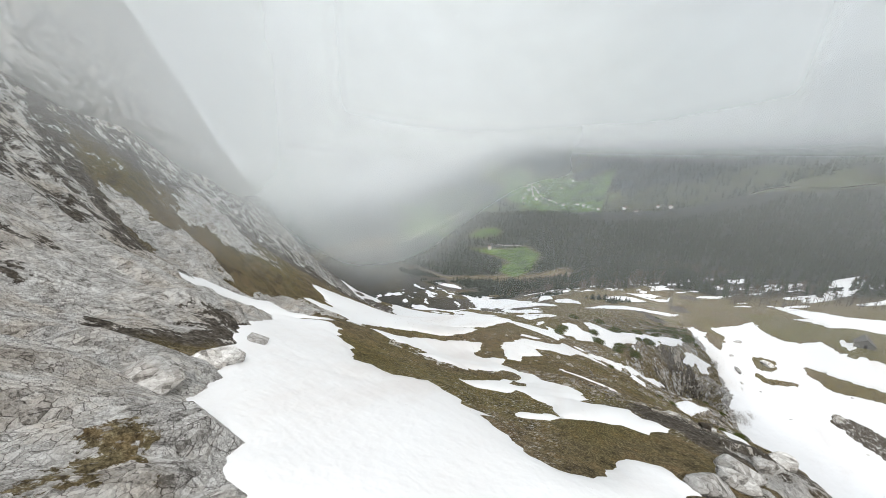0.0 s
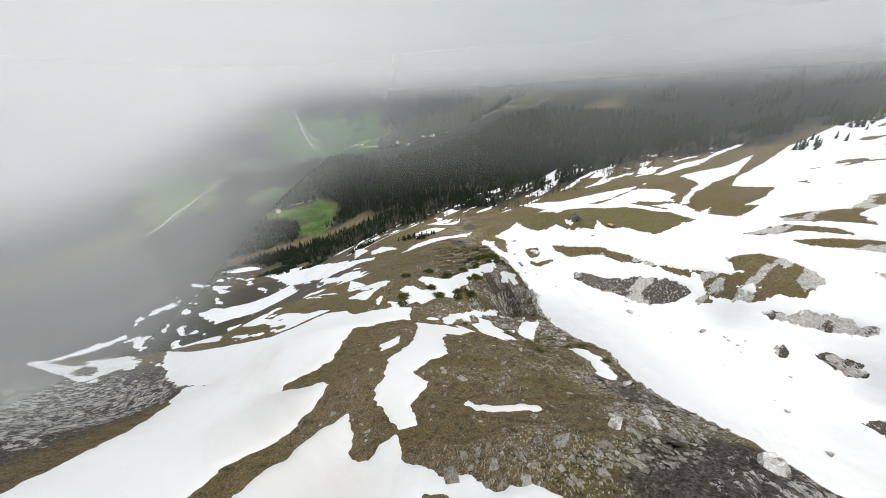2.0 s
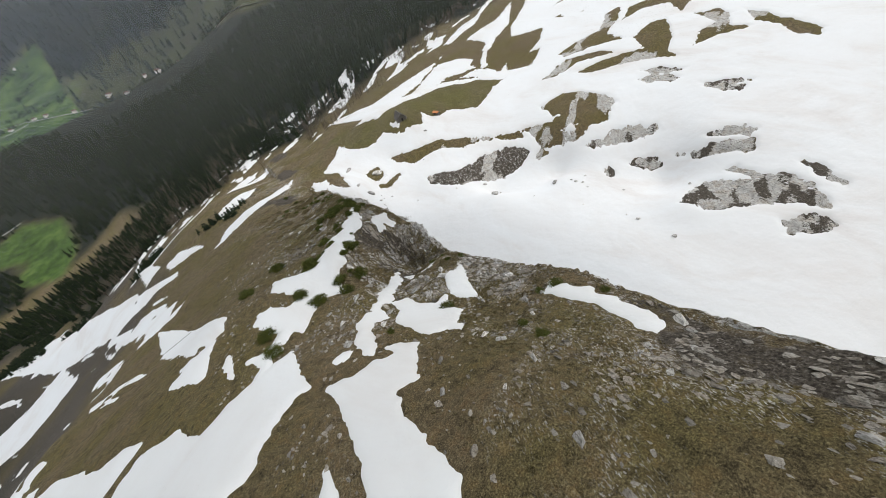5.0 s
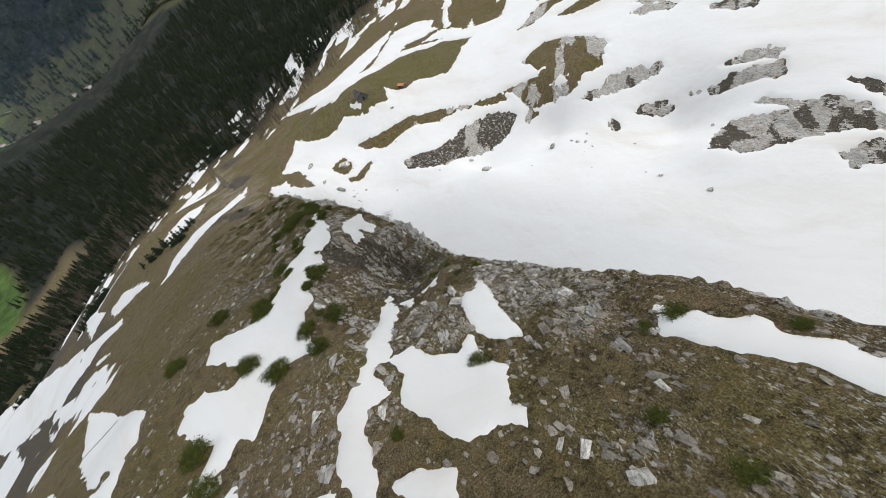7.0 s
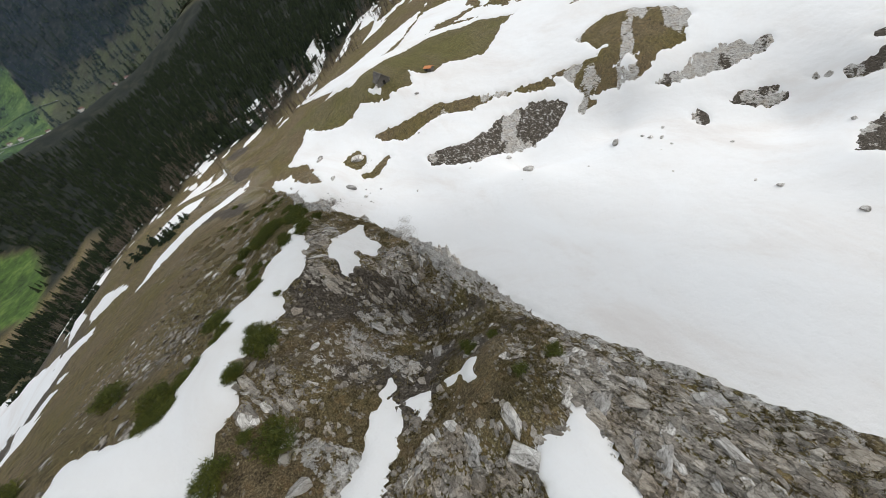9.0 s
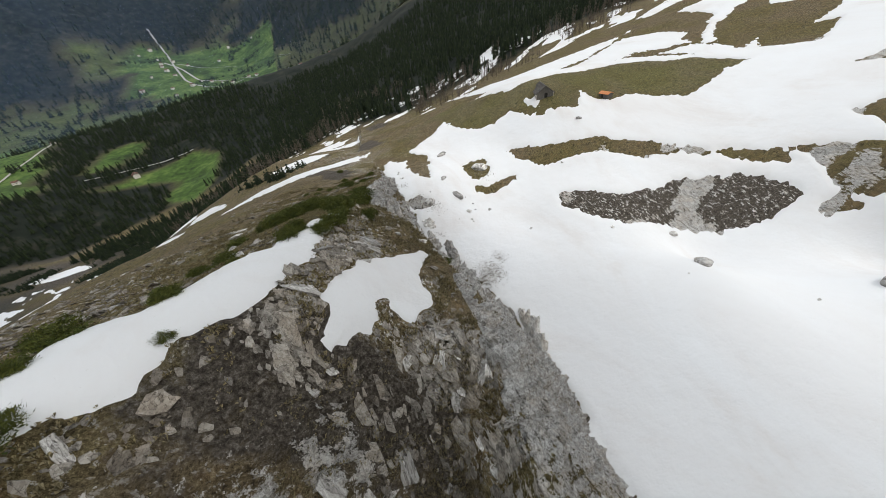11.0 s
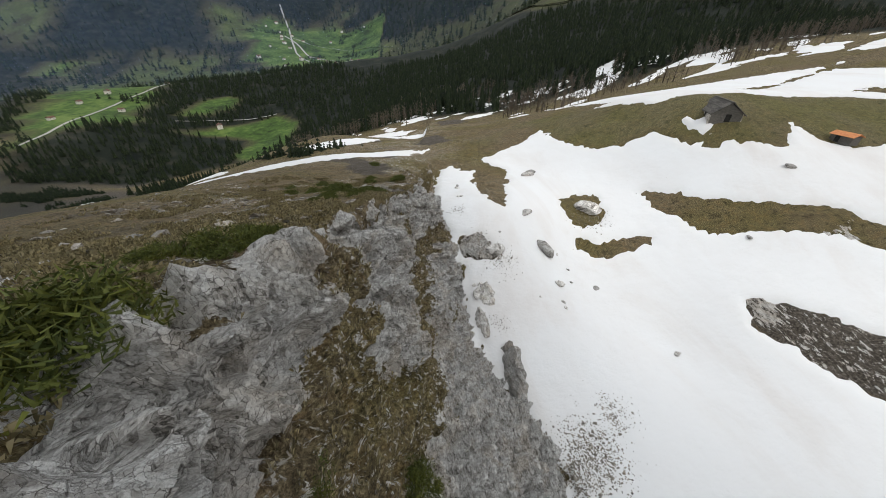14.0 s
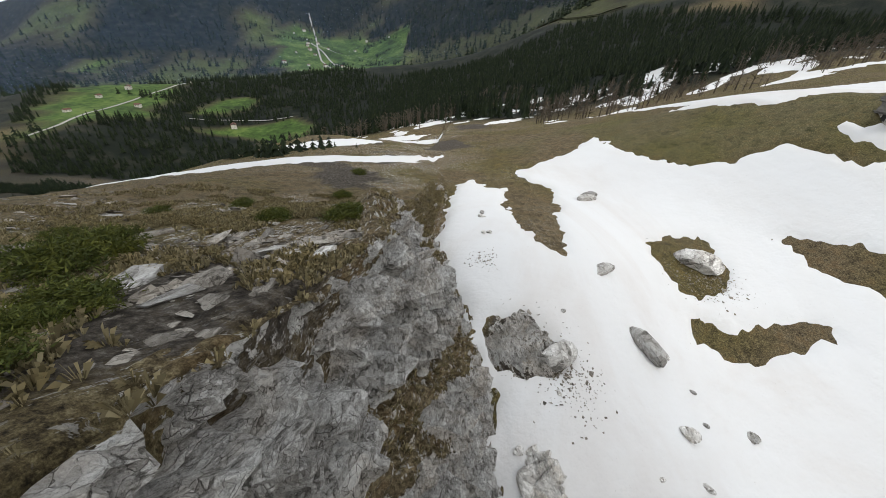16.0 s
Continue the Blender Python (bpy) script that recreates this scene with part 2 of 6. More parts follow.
def spots(*rows, soft=5.0):
    """A smooth surface through spot heights (x, y, z), as a function of arrays x, y."""
    p = np.array(rows, float)
    n = len(p)
    c = soft
    r2 = ((p[:, None, :2] - p[None, :, :2]) ** 2).sum(-1)
    a = np.zeros((n + 3, n + 3))
    a[:n, :n] = -np.sqrt(r2 + c * c) + np.eye(n) * 0.25
    a[:n, n] = a[n, :n] = 1
    a[:n, n + 1:] = p[:, :2] / 100
    a[n + 1:, :n] = p[:, :2].T / 100
    w = np.linalg.solve(a, np.r_[p[:, 2], 0, 0, 0])

    def height(x, y):
        z = w[n] + w[n + 1] * x / 100 + w[n + 2] * y / 100
        for (px, py, _), k in zip(p, w[:n]):
            z = z - k * np.sqrt((x - px) ** 2 + (y - py) ** 2 + c * c)
        return z
    return height


# the ridge's own spot heights, from the upper slope down to the saddle
RIDGE_UPPER = (
    (13.2, 14.4, -22.8), (-13.4, 14.6, -26.2), (7, 18, -25.4), (19.5, 19.7, -25.7), (-12.6, 20.2, -28.4), (26, 22, -28), (7.7, 26.3, -28.7), (21.3, 26.6, -30.4),
    (12.1, 29.9, -31.2), (5, 33.4, -32.7), (-6.9, 33.5, -34.5), (33.1, 40, -41.9), (27.3, 48.3, -43.3), (13.4, 49.5, -38.9), (36.7, 57.4, -49.8), (28, 60, -51.2),
    (-3.4, 62.6, -44.2), (28.6, 67, -55), (35.8, 68.3, -56.3), (32.1, 70.8, -57.4), (25.6, 76.7, -59.3), (1.4, 76.8, -51.7), (29.5, 81.5, -60.5), (39.1, 82.5, -60.3),
    (18, 83, -61), (10.7, 85.9, -58), (26.2, 87.3, -62.5), (42.6, 89.9, -64.3), (2.4, 90.9, -51.8), (16.7, 93.8, -56.4), (34, 95, -68), (21.9, 95.8, -64.2))
RIDGE_MIDDLE = (
    (28.3, 97.3, -65.9), (24.2, 99.5, -63.1), (33.8, 101.7, -70.1), (13.6, 102.6, -61.8), (20, 104.8, -55.5), (27.1, 105.2, -60), (31.8, 105.7, -67.4), (6, 109.5, -58.1),
    (44, 110.2, -78.3), (47, 113.5, -71.3), (39.5, 115.7, -65), (45.6, 118.8, -69.2), (49.1, 121, -70.5), (43.5, 124.5, -65.6), (50.8, 129.6, -70.8), (44.1, 132.5, -64.8),
    (20.1, 135.3, -68.9), (47.5, 147.6, -69.5), (11.9, 153.7, -71.6), (51, 164.9, -74.6), (26.2, 164.9, -77.1), (50, 179.2, -79.6), (54, 194.9, -83.9), (32.2, 198.3, -87.6),
    (56, 209.7, -91.6), (65.8, 231.7, -97.1))
RIM_HEIGHTS = ((39.9, 50, -47.5), (43, 58, -51.6), (44.4, 66, -56.4), (46, 75, -61.7), (47.2, 85, -66.4), (48.5, 95, -70.8), (50.1, 104, -73), (51.5, 112, -71.4))
RIDGE = spots(*RIM_HEIGHTS, *RIDGE_UPPER, *RIDGE_MIDDLE)
FLANK_UPPER = (
    (20, -60, 8), (-60, -40, 45), (-23, 4, -19), (-18, 9, -20), (13, 17.6, -23.6), (-29, 19, -25), (-12, 20, -28), (-90, 20, 30), (-130, 0, 90),
    (-1, 26, -30), (-13, 43, -35), (-22.2, 45.7, -38.9), (-59, 52, -44), (-75, 52, -37), (0.4, 66, -45.6), (-16.2, 66.8, -43.4), (-8, 71, -46),
    (13, 94, -58), (6, 109.5, -57.7), (-8.4, 119.5, -61.7), (-119.5, 128.6, -98), (20.1, 135.3, -66), (-17.2, 141, -75), (-54.1, 141.4, -80), (-14.2, 182.6, -86.4),
    (-30, 191.6, -95), (-177.2, 195.4, -150), (17.4, 200.2, -87), (57, 208.8, -89), (4.4, 224.8, -95.4), (65.8, 231.7, -94.5), (31.2, 232.6, -94), (-47.8, 240.2, -116))
FLANK_MIDDLE = (
    (39.1, 259.3, -98), (50, 285.1, -102), (15.4, 308, -105), (-118, 319.4, -165), (-44.8, 341.4, -138), (-96.2, 365.2, -168))
FLANK = spots(*FLANK_UPPER, *FLANK_MIDDLE)
BOWL_UPPER = (
    (124.8, 37.1, -104.2), (165.2, 48, -95.5), (60, 50, -108), (129.1, 53, -103.8), (144.4, 54.1, -98), (181.5, 61, -87), (166.6, 69.2, -105.2), (60, 100, -109.1),
    (147.3, 110.5, -103.2), (274.6, 112.4, -60.3), (153.3, 115.7, -107.1), (171, 120, -87.8), (119.1, 133.4, -104), (127.4, 139.5, -111.2), (74.4, 142.2, -109.8), (120.1, 155.9, -102.6),
    (76.4, 156.3, -106.6), (96.9, 173.6, -107.1), (66.8, 173.8, -102.1), (110, 177.3, -101.4), (89.2, 188, -104.1), (67.4, 190.2, -97), (240.1, 190.6, -72.9), (120.1, 191.7, -97.1),
    (80.1, 194.8, -99), (138.1, 202.6, -87.3), (73.6, 203.5, -94.3), (96, 205.2, -98.4), (154.6, 206.9, -83.7), (110.5, 212.6, -96.4), (135.6, 224.1, -78.4), (65.8, 231.7, -96.9))
BOWL_MIDDLE = (
    (90.2, 231.9, -97), (128.7, 248.8, -81.2), (182.5, 250.7, -77.9), (108.6, 257.4, -89.9), (61.9, 268.9, -99.6), (171.9, 327.2, -88.6), (135.4, 334.7, -100.9), (164.2, 360.4, -95.4),
    (227.6, 377.6, -76.9))
BOWL = spots(*BOWL_UPPER, *BOWL_MIDDLE)
RIM = [(20, -30), (24, 5), (29, 24), (36, 40), (43, 58), (46, 75), (48.5, 95), (51.5, 111.4), (52.5, 123.8), (53.2, 127.7), (53.2, 131.5), (51.4, 135.8), (48.8, 141), (48, 146.7), (48.8, 152.5), (51, 161.1), (52.6, 167.7), (53.4, 174.4), (55.6, 183), (53.8, 191), (53, 199), (54.4, 208), (58, 219), (60.9, 233.6), (58, 262.2), (65.8, 319.4)]
FOOT = [(58, -30), (60, 5), (60.9, 24), (62.9, 40), (65.8, 58), (66.8, 75), (67.8, 95), (69.7, 111.4), (72.1, 123.8), (72.8, 138.2), (71.8, 149.6), (68.8, 161.1), (64.4, 168.7), (61.9, 178.2), (62.6, 185.9), (60.6, 197.3), (59, 207.8), (60.6, 216.4), (62.9, 233.6), (60, 262.2), (67.8, 319.4)]


def along(line, x, y):
    """Signed distance from a line (to its right positive) and the way along it, 0 to its number of legs."""
    best = np.full(np.shape(x), 1e9)
    sign = np.ones(np.shape(x))
    way = np.zeros(np.shape(x))
    for i, ((ax, ay), (bx, by)) in enumerate(zip(line, line[1:])):
        dx, dy = bx - ax, by - ay
        u = np.clip(((x - ax) * dx + (y - ay) * dy) / (dx * dx + dy * dy), 0, 1)
        d = np.hypot(x - ax - u * dx, y - ay - u * dy)
        near = d < best
        best = np.where(near, d, best)
        sign = np.where(near, np.where((x - ax) * dy - (y - ay) * dx > 0, 1.0, -1.0), sign)
        way = np.where(near, i + u, way)
    return best * sign, way


def step(a, b, v):
    u = np.clip((v - a) / (b - a), 0, 1)
    return u * u * (3 - 2 * u)


def near_height(x, y):
    s, way = along(RIM, x, y)
    west = FLANK(x, y)
    crest = RIDGE(x, y)
    k = step(45, 12, -s) * step(-5, 15, y) * step(235, 205, y)
    k = np.where(s > 0, step(-5, 15, y) * step(235, 205, y), k)
    upper = west + (crest - west) * k
    bowl = BOWL(x, y)
    t, _ = along(FOOT, x, y)
    f = np.clip(s / (np.abs(s) + np.abs(t) + 1e-3), 0, 1)
    f = np.where(t > 0, 1.0, np.where(s > 0, f * (1.35 - 0.35 * f) + (f ** 1.4 - f * (1.35 - 0.35 * f)) * step(177, 184, y) * step(205, 197, y), 0.0))
    return upper + (bowl - upper) * f


def polar(az, r, z):
    return (55 + r * math.sin(radians(az)), 150 + r * math.cos(radians(az)), z)


# hills, valley and mountains beyond, by bearing, distance and height
HILLS = spots(
    (139, 346, -99), (169, 373, -93.5), (235, 391, -75), (50, 320, -106), (-46, 353, -138), (-98, 378, -168), (-180, 300, -165), (-312, 525, -208), (-304, 571, -221),
    polar(-25, 480, -212), polar(-16, 440, -188), polar(4, 432, -122), polar(20, 450, -90), polar(36, 520, -62), polar(55, 600, -45), polar(80, 500, -10), polar(-40, 640, -187), polar(-25, 620, -215), polar(-16, 620, -200),
    polar(-44, 1000, -168), polar(-30, 1000, -160), polar(-22, 820, -178), polar(-11, 900, -140), polar(1, 900, -123), polar(10, 900, -95), polar(17.5, 900, -36), polar(23, 900, -12), polar(36, 900, 70), polar(52, 900, 130),
    polar(-75, 700, -240), polar(-90, 400, -190), polar(-62, 900, -230), soft=40)
MOUNTAINS = spots(
    polar(-44, 1500, -260), polar(-30, 1450, -265), polar(-12, 1350, -275), polar(3, 1350, -255), polar(16, 1300, -30), polar(28, 1300, 160), polar(48, 1300, 280), polar(75, 1300, 250),
    polar(-12, 1800, -210), polar(-15, 2300, -113), polar(-7, 2200, -150), polar(-17, 2700, 0), polar(-8, 2700, 30), polar(-44, 2300, -230), polar(-34, 2300, -170), polar(-52, 2600, -240),
    polar(-46, 3000, -150), polar(-41, 3000, 60), polar(-34, 3000, 300), polar(-26, 3000, 420), polar(-14, 3300, 480), polar(0, 3300, 520), polar(10, 2600, 480), polar(24, 2200, 520), polar(45, 2200, 640), polar(75, 2200, 600),
    polar(-75, 2000, -260), polar(-100, 2000, -100), polar(-60, 3600, -250), polar(140, 2500, 900), polar(180, 2500, 1300), polar(-140, 2500, 800), soft=150)


def base_height(x, y):
    z = near_height(x, y)
    r = np.hypot(x - 55, y - 150)
    # the near ground gives way to the hills past the saddle and the lower flank
    k = np.maximum.reduce([step(290, 350, y), step(-130, -230, x) * step(150, 320, y), step(260, 420, x), step(-160, -500, y), step(-200, -420, x)])
    z = z + (HILLS(x, y) - z) * k
    return z + (MOUNTAINS(x, y) - z) * step(950, 1250, r)



# ---- outlines on the ground, in plan ----
# snow lying on the ridge and the upper slope
RIDGE_SNOW = {
    "ridge_aa": ((-3.8, -11.9), (-5.2, -10.3), (-13, -4.6), (-23.2, 5), (-17.5, 7.6), (-4.3, -3.8), (-3.1, -0.1), (-3.1, 3.9), (2.1, 1.5), (6.4, -2.2), (8.2, -2.3), (9.7, -1.6), (11.4, 3.8), (13.6, 4.5), (14.5, 3), (13.3, -0.8), (8.4, -6.2), (2.4, -12.8), (1.8, -12.6), (0.7, -12.7), (-0.8, -12.3),),
    "ridge_ab": ((-15.7, 0.1), (-13.1, 4.5), (-7.1, -0.5), (-6.4, 0.9), (-4.2, 0.8), (-3.5, 3), (-0.7, 2), (2.2, 1.8), (4.2, 2.1), (-6.1, -5.5),),
    "ridge_ac": ((-26, -2.5), (-27.1, 1.4), (-26.3, 6.3), (-18.6, 8.9), (-23.1, 4.4), (-24.6, 1.1), (-22.2, -3.8),),
    "ridge_ag": ((-0.7, 21.6), (0.3, 22.4), (2.4, 22.2), (3.2, 20.5), (7.3, 19.7), (9.5, 16.2), (7.3, 16.7), (5.9, 17.5), (3.7, 17.1), (1.9, 16.6), (2.1, 18.4), (0.8, 20.7),),
    "ridge_aj": ((-2.4, 9.4), (0.8, 15.7), (2.1, 13.9), (5, 16.3), (7, 16.6), (8.9, 16.4), (6.5, 13), (12.6, 15.1), (13.3, 12.9), (15.7, 13.1), (13.7, 10.1), (10.9, 10.2), (7.3, 7.7), (6.4, 10.7), (2.8, 12.5), (-0.1, 8.8),),
    "ridge_ak": ((4.4, 5.4), (7.3, 8.1), (5.7, 5.2), (4.6, 3.4),),
    "upper_basin": ((-18.2, 14.8), (-18.1, 17.1), (-18.1, 21.5), (-16.7, 27), (-13.1, 31.1), (-9.2, 34.3), (-8.1, 30.6), (-7.8, 27.8), (-6, 27), (-3.3, 31.2), (-4.7, 34.5), (-4.1, 40.9), (-1.6, 44.5), (1.1, 39.5), (-1.6, 34.5), (-1.1, 31), (-2.8, 30.5), (-3, 25.3), (-0.9, 24.3), (0.8, 22), (-1.3, 21.5), (-2.1, 19.2), (-3.8, 18), (-5, 17), (-4.3, 16), (-10.2, 16), (-10.9, 18.3), (-12.8, 20.2), (-13.9, 17.9), (-15.5, 16.4), (-17.1, 14.9),),
    "upper_pocket": ((2.2, 19.3), (3.3, 20.6), (4, 19), (6.4, 19), (7.8, 17.7), (8.6, 16.3), (9.5, 15.6), (8.4, 14.7), (3.5, 15.3), (2.9, 17.2),),
    "upper_slope": ((-36.1, 20.1), (-35.9, 23.3), (-36.3, 31.7), (-38.5, 45.7), (-44.4, 60.3), (-26.4, 52.4), (-30.1, 50.7), (-13.1, 41.5), (-14.2, 36.6), (-16.1, 33.2), (-20.5, 29.2), (-21.7, 25.2), (-22.1, 20.8), (-21.4, 17.4), (-20.9, 14.6), (-29, 14), (-27.7, 17.3), (-28.6, 17.9), (-32.4, 19.7),),
    "field": ((-75.3, 99.1), (-62.8, 90.1), (-52.1, 87.8), (-37, 83.3), (-32.4, 85.5), (-24.8, 93.8), (-17.9, 91.1), (-14.8, 83.5), (-10, 86.5), (-2, 88.3), (0.8, 88.5), (0.1, 75.5), (-2, 75.3), (-6.7, 71.6), (-8.7, 68.5), (-12.4, 66.1), (-13.1, 61.9), (-14.4, 56.9), (-15.1, 52.4), (-16.6, 50.5), (-18.4, 49.2), (-21.4, 48.4), (-20.9, 44.8), (-52, 67.1),),
    "channel": ((2.2, 72), (8.7, 68.8), (14.2, 66.8), (10.4, 61.1), (7.3, 62), (5.2, 53.2), (5.8, 48.3), (4.1, 47.2), (1.3, 45.7), (-0.4, 43.3), (-2.5, 40.2), (-2.3, 37.3), (-2.6, 34.1), (-2.8, 32.4), (-4.3, 33.4), (-4.6, 34.8), (-5.7, 37.2), (-5.5, 40), (-4.4, 43.2), (-4.1, 48.3), (-3.2, 49.1), (-1.5, 52.8), (0.3, 57.9),),
    "small": ((-6.1, 55.6), (-2.6, 60.4), (-2.6, 56.8), (-4.3, 53.2), (-5.6, 52.2),),
    "pocket": ((5.3, 32.8), (7.4, 31.7), (10.1, 31), (12.9, 30.2), (12.7, 29.1), (10.4, 29.8), (7.5, 30), (5.8, 31.1),),
    "foot": ((-17.9, 42.2), (-15.8, 42.6), (-13.5, 43), (-13.6, 40.9), (-14.2, 39.4),),
    "ribbon": ((32.6, 99.3), (29, 94.3), (24.4, 89.6), (22.1, 85.8), (18.7, 85.5), (17.4, 81.2), (14.9, 81.6), (12.8, 79.6), (11.3, 74.3), (9.4, 71.5), (9.1, 73.2), (9, 77.8), (11.1, 81), (12.2, 84.6), (14.8, 85.8), (18.9, 87.2), (23.2, 92.2), (28, 95.7),),
    "ribbon_top": ((34.2, 102.4), (32.2, 99), (29, 95.9), (28.2, 95), (27.2, 95.8), (29.2, 97.1), (30.8, 98.5),),
    "hollow": ((24.5, 84.3), (24.1, 80.6), (26.3, 77), (29.4, 77.3), (27.1, 73.3), (26.9, 70.6), (23.5, 67.6), (22.7, 64.7), (21.6, 64.7), (20.7, 67.2), (18.3, 68.5), (18, 71.1), (17.8, 74.7), (17.7, 78.3), (20.2, 80.7), (21.7, 85.2),),
    "tongue": ((38.9, 81.6), (37.3, 78.7), (34.6, 75.2), (32.2, 71.2), (30.3, 73.5), (30.9, 76.7), (34.2, 82.1), (35.5, 81.8), (36.6, 80.6),),
    "rim_strip": ((38, 58.3), (37, 57.2), (37.7, 55.7), (36.9, 54.6), (37.2, 53.2), (38.2, 51.9), (36.2, 50.4), (36, 48.2), (35.4, 46.5), (35.2, 45), (34.5, 43.4), (32, 41.3), (30.2, 41.6), (30.8, 42.9), (31.7, 44.4), (32.6, 46.5), (33.9, 48.8), (33.8, 51.8), (33.9, 54.9), (34.3, 57.5),),
    "lower": ((15.3, 68.1), (12.7, 65.8), (11.5, 64.2), (10.3, 65.2), (8.9, 64.4), (5.1, 70.3), (7.3, 70.2), (9.1, 71), (10.4, 69.7), (11.9, 69.3), (11.9, 71.8), (13.5, 70.8),),
    "strip_foot": ((31.5, 117.4), (24, 107.4), (22.5, 104.5), (18, 102.3), (16.4, 96.5), (14.4, 98.3), (12.4, 99.9), (9.2, 96.8), (6.4, 93.9), (4.8, 92.2), (3.5, 95.4), (-1.8, 90.9), (-4.5, 85.1), (-6, 87.6), (-4.2, 91.2), (-6.1, 94.9), (-2.1, 94.2), (1.5, 97), (-0.1, 98.3), (-0.8, 102.8), (-1.7, 104.5), (1, 106.8), (3.5, 106.4), (6, 103.1), (9.7, 104.3), (8.5, 106.1), (5.5, 112.2), (7.2, 117), (10.8, 114.7), (14.8, 111.9), (18.4, 111.6), (21.2, 110.9), (28.2, 120.3),),
    "strip": ((44, 134.2), (41.8, 130.2), (39.1, 123.9), (35.9, 118.9), (33.6, 117.6), (31.8, 116.8), (30.2, 114.8), (30, 113.5), (27.4, 112), (25.9, 109.4), (24.2, 107.6), (23.9, 106.6), (22.3, 106), (22.3, 105.1), (20.7, 104), (19.2, 103.3), (18.4, 102.8), (12.4, 108.5), (13.4, 110.6), (15.4, 111.3), (14, 113.2), (16.4, 112.1), (18.3, 111.2), (17.6, 113.7), (20.2, 113.6), (21.5, 116.1), (24.4, 115.4), (24.4, 120), (27.4, 120.8), (29.2, 120.6), (32.8, 125.3), (35.9, 126.2), (39.5, 131.4), (42.8, 134.6),),
    "shelf": ((50.7, 129.4), (49.7, 127.2), (48.9, 124.5), (48.9, 122.2), (49.1, 121.1), (48.6, 120.5), (47.3, 120.1), (46.6, 119.6), (45.7, 118.6), (45.2, 118.9), (44.9, 119.9), (44.9, 120.9), (44.3, 120.9), (43.5, 119.9), (43, 118.2), (42, 117.6), (40.9, 116.8), (40.1, 116.1), (39.4, 115.8), (39.5, 116.2), (40, 117), (40.3, 118), (40.4, 118.9), (39.9, 119), (39.5, 118.8), (39.8, 119.4), (40.3, 119.7), (40.4, 120.8), (41.5, 122.1), (42.4, 124), (43.5, 124.7), (44.1, 124.5), (45.9, 126.5), (48.4, 127.8),),
    "fleck_a": ((39.4, 93.3), (39.7, 92), (38.6, 91.7), (37.4, 90.2), (36.6, 91), (36.9, 92.3), (37.9, 93),),
    "fleck_b": ((32.4, 95.8), (34.5, 95.2), (33.9, 94.6), (32.3, 93.6), (32.4, 94.8),),
    "fleck_c": ((36, 94.6), (37.1, 93.3), (36.6, 92.8), (35.9, 93.6),),
    "fleck_d": ((8.1, 76.7), (6.9, 75.8), (5.1, 76.3), (5.3, 77.5), (7, 78.1),),
    "flank_a": ((-28.5, 172), (-5.2, 117.6), (-6.6, 111.5), (-10.4, 112.8), (-12.7, 116.5), (-17.4, 122.5), (-25.2, 140.6),),
    "flank_b": ((-9, 110.1), (-11.3, 105.5), (-12.7, 100.9), (-14.3, 100.3), (-19.5, 108.5), (-16, 110.9), (-11.5, 110.6),),
    "flank_c": ((-7.9, 101.1), (-7.8, 95.9), (-8, 90.6), (-9.1, 93.5), (-9.5, 97.4),),
}
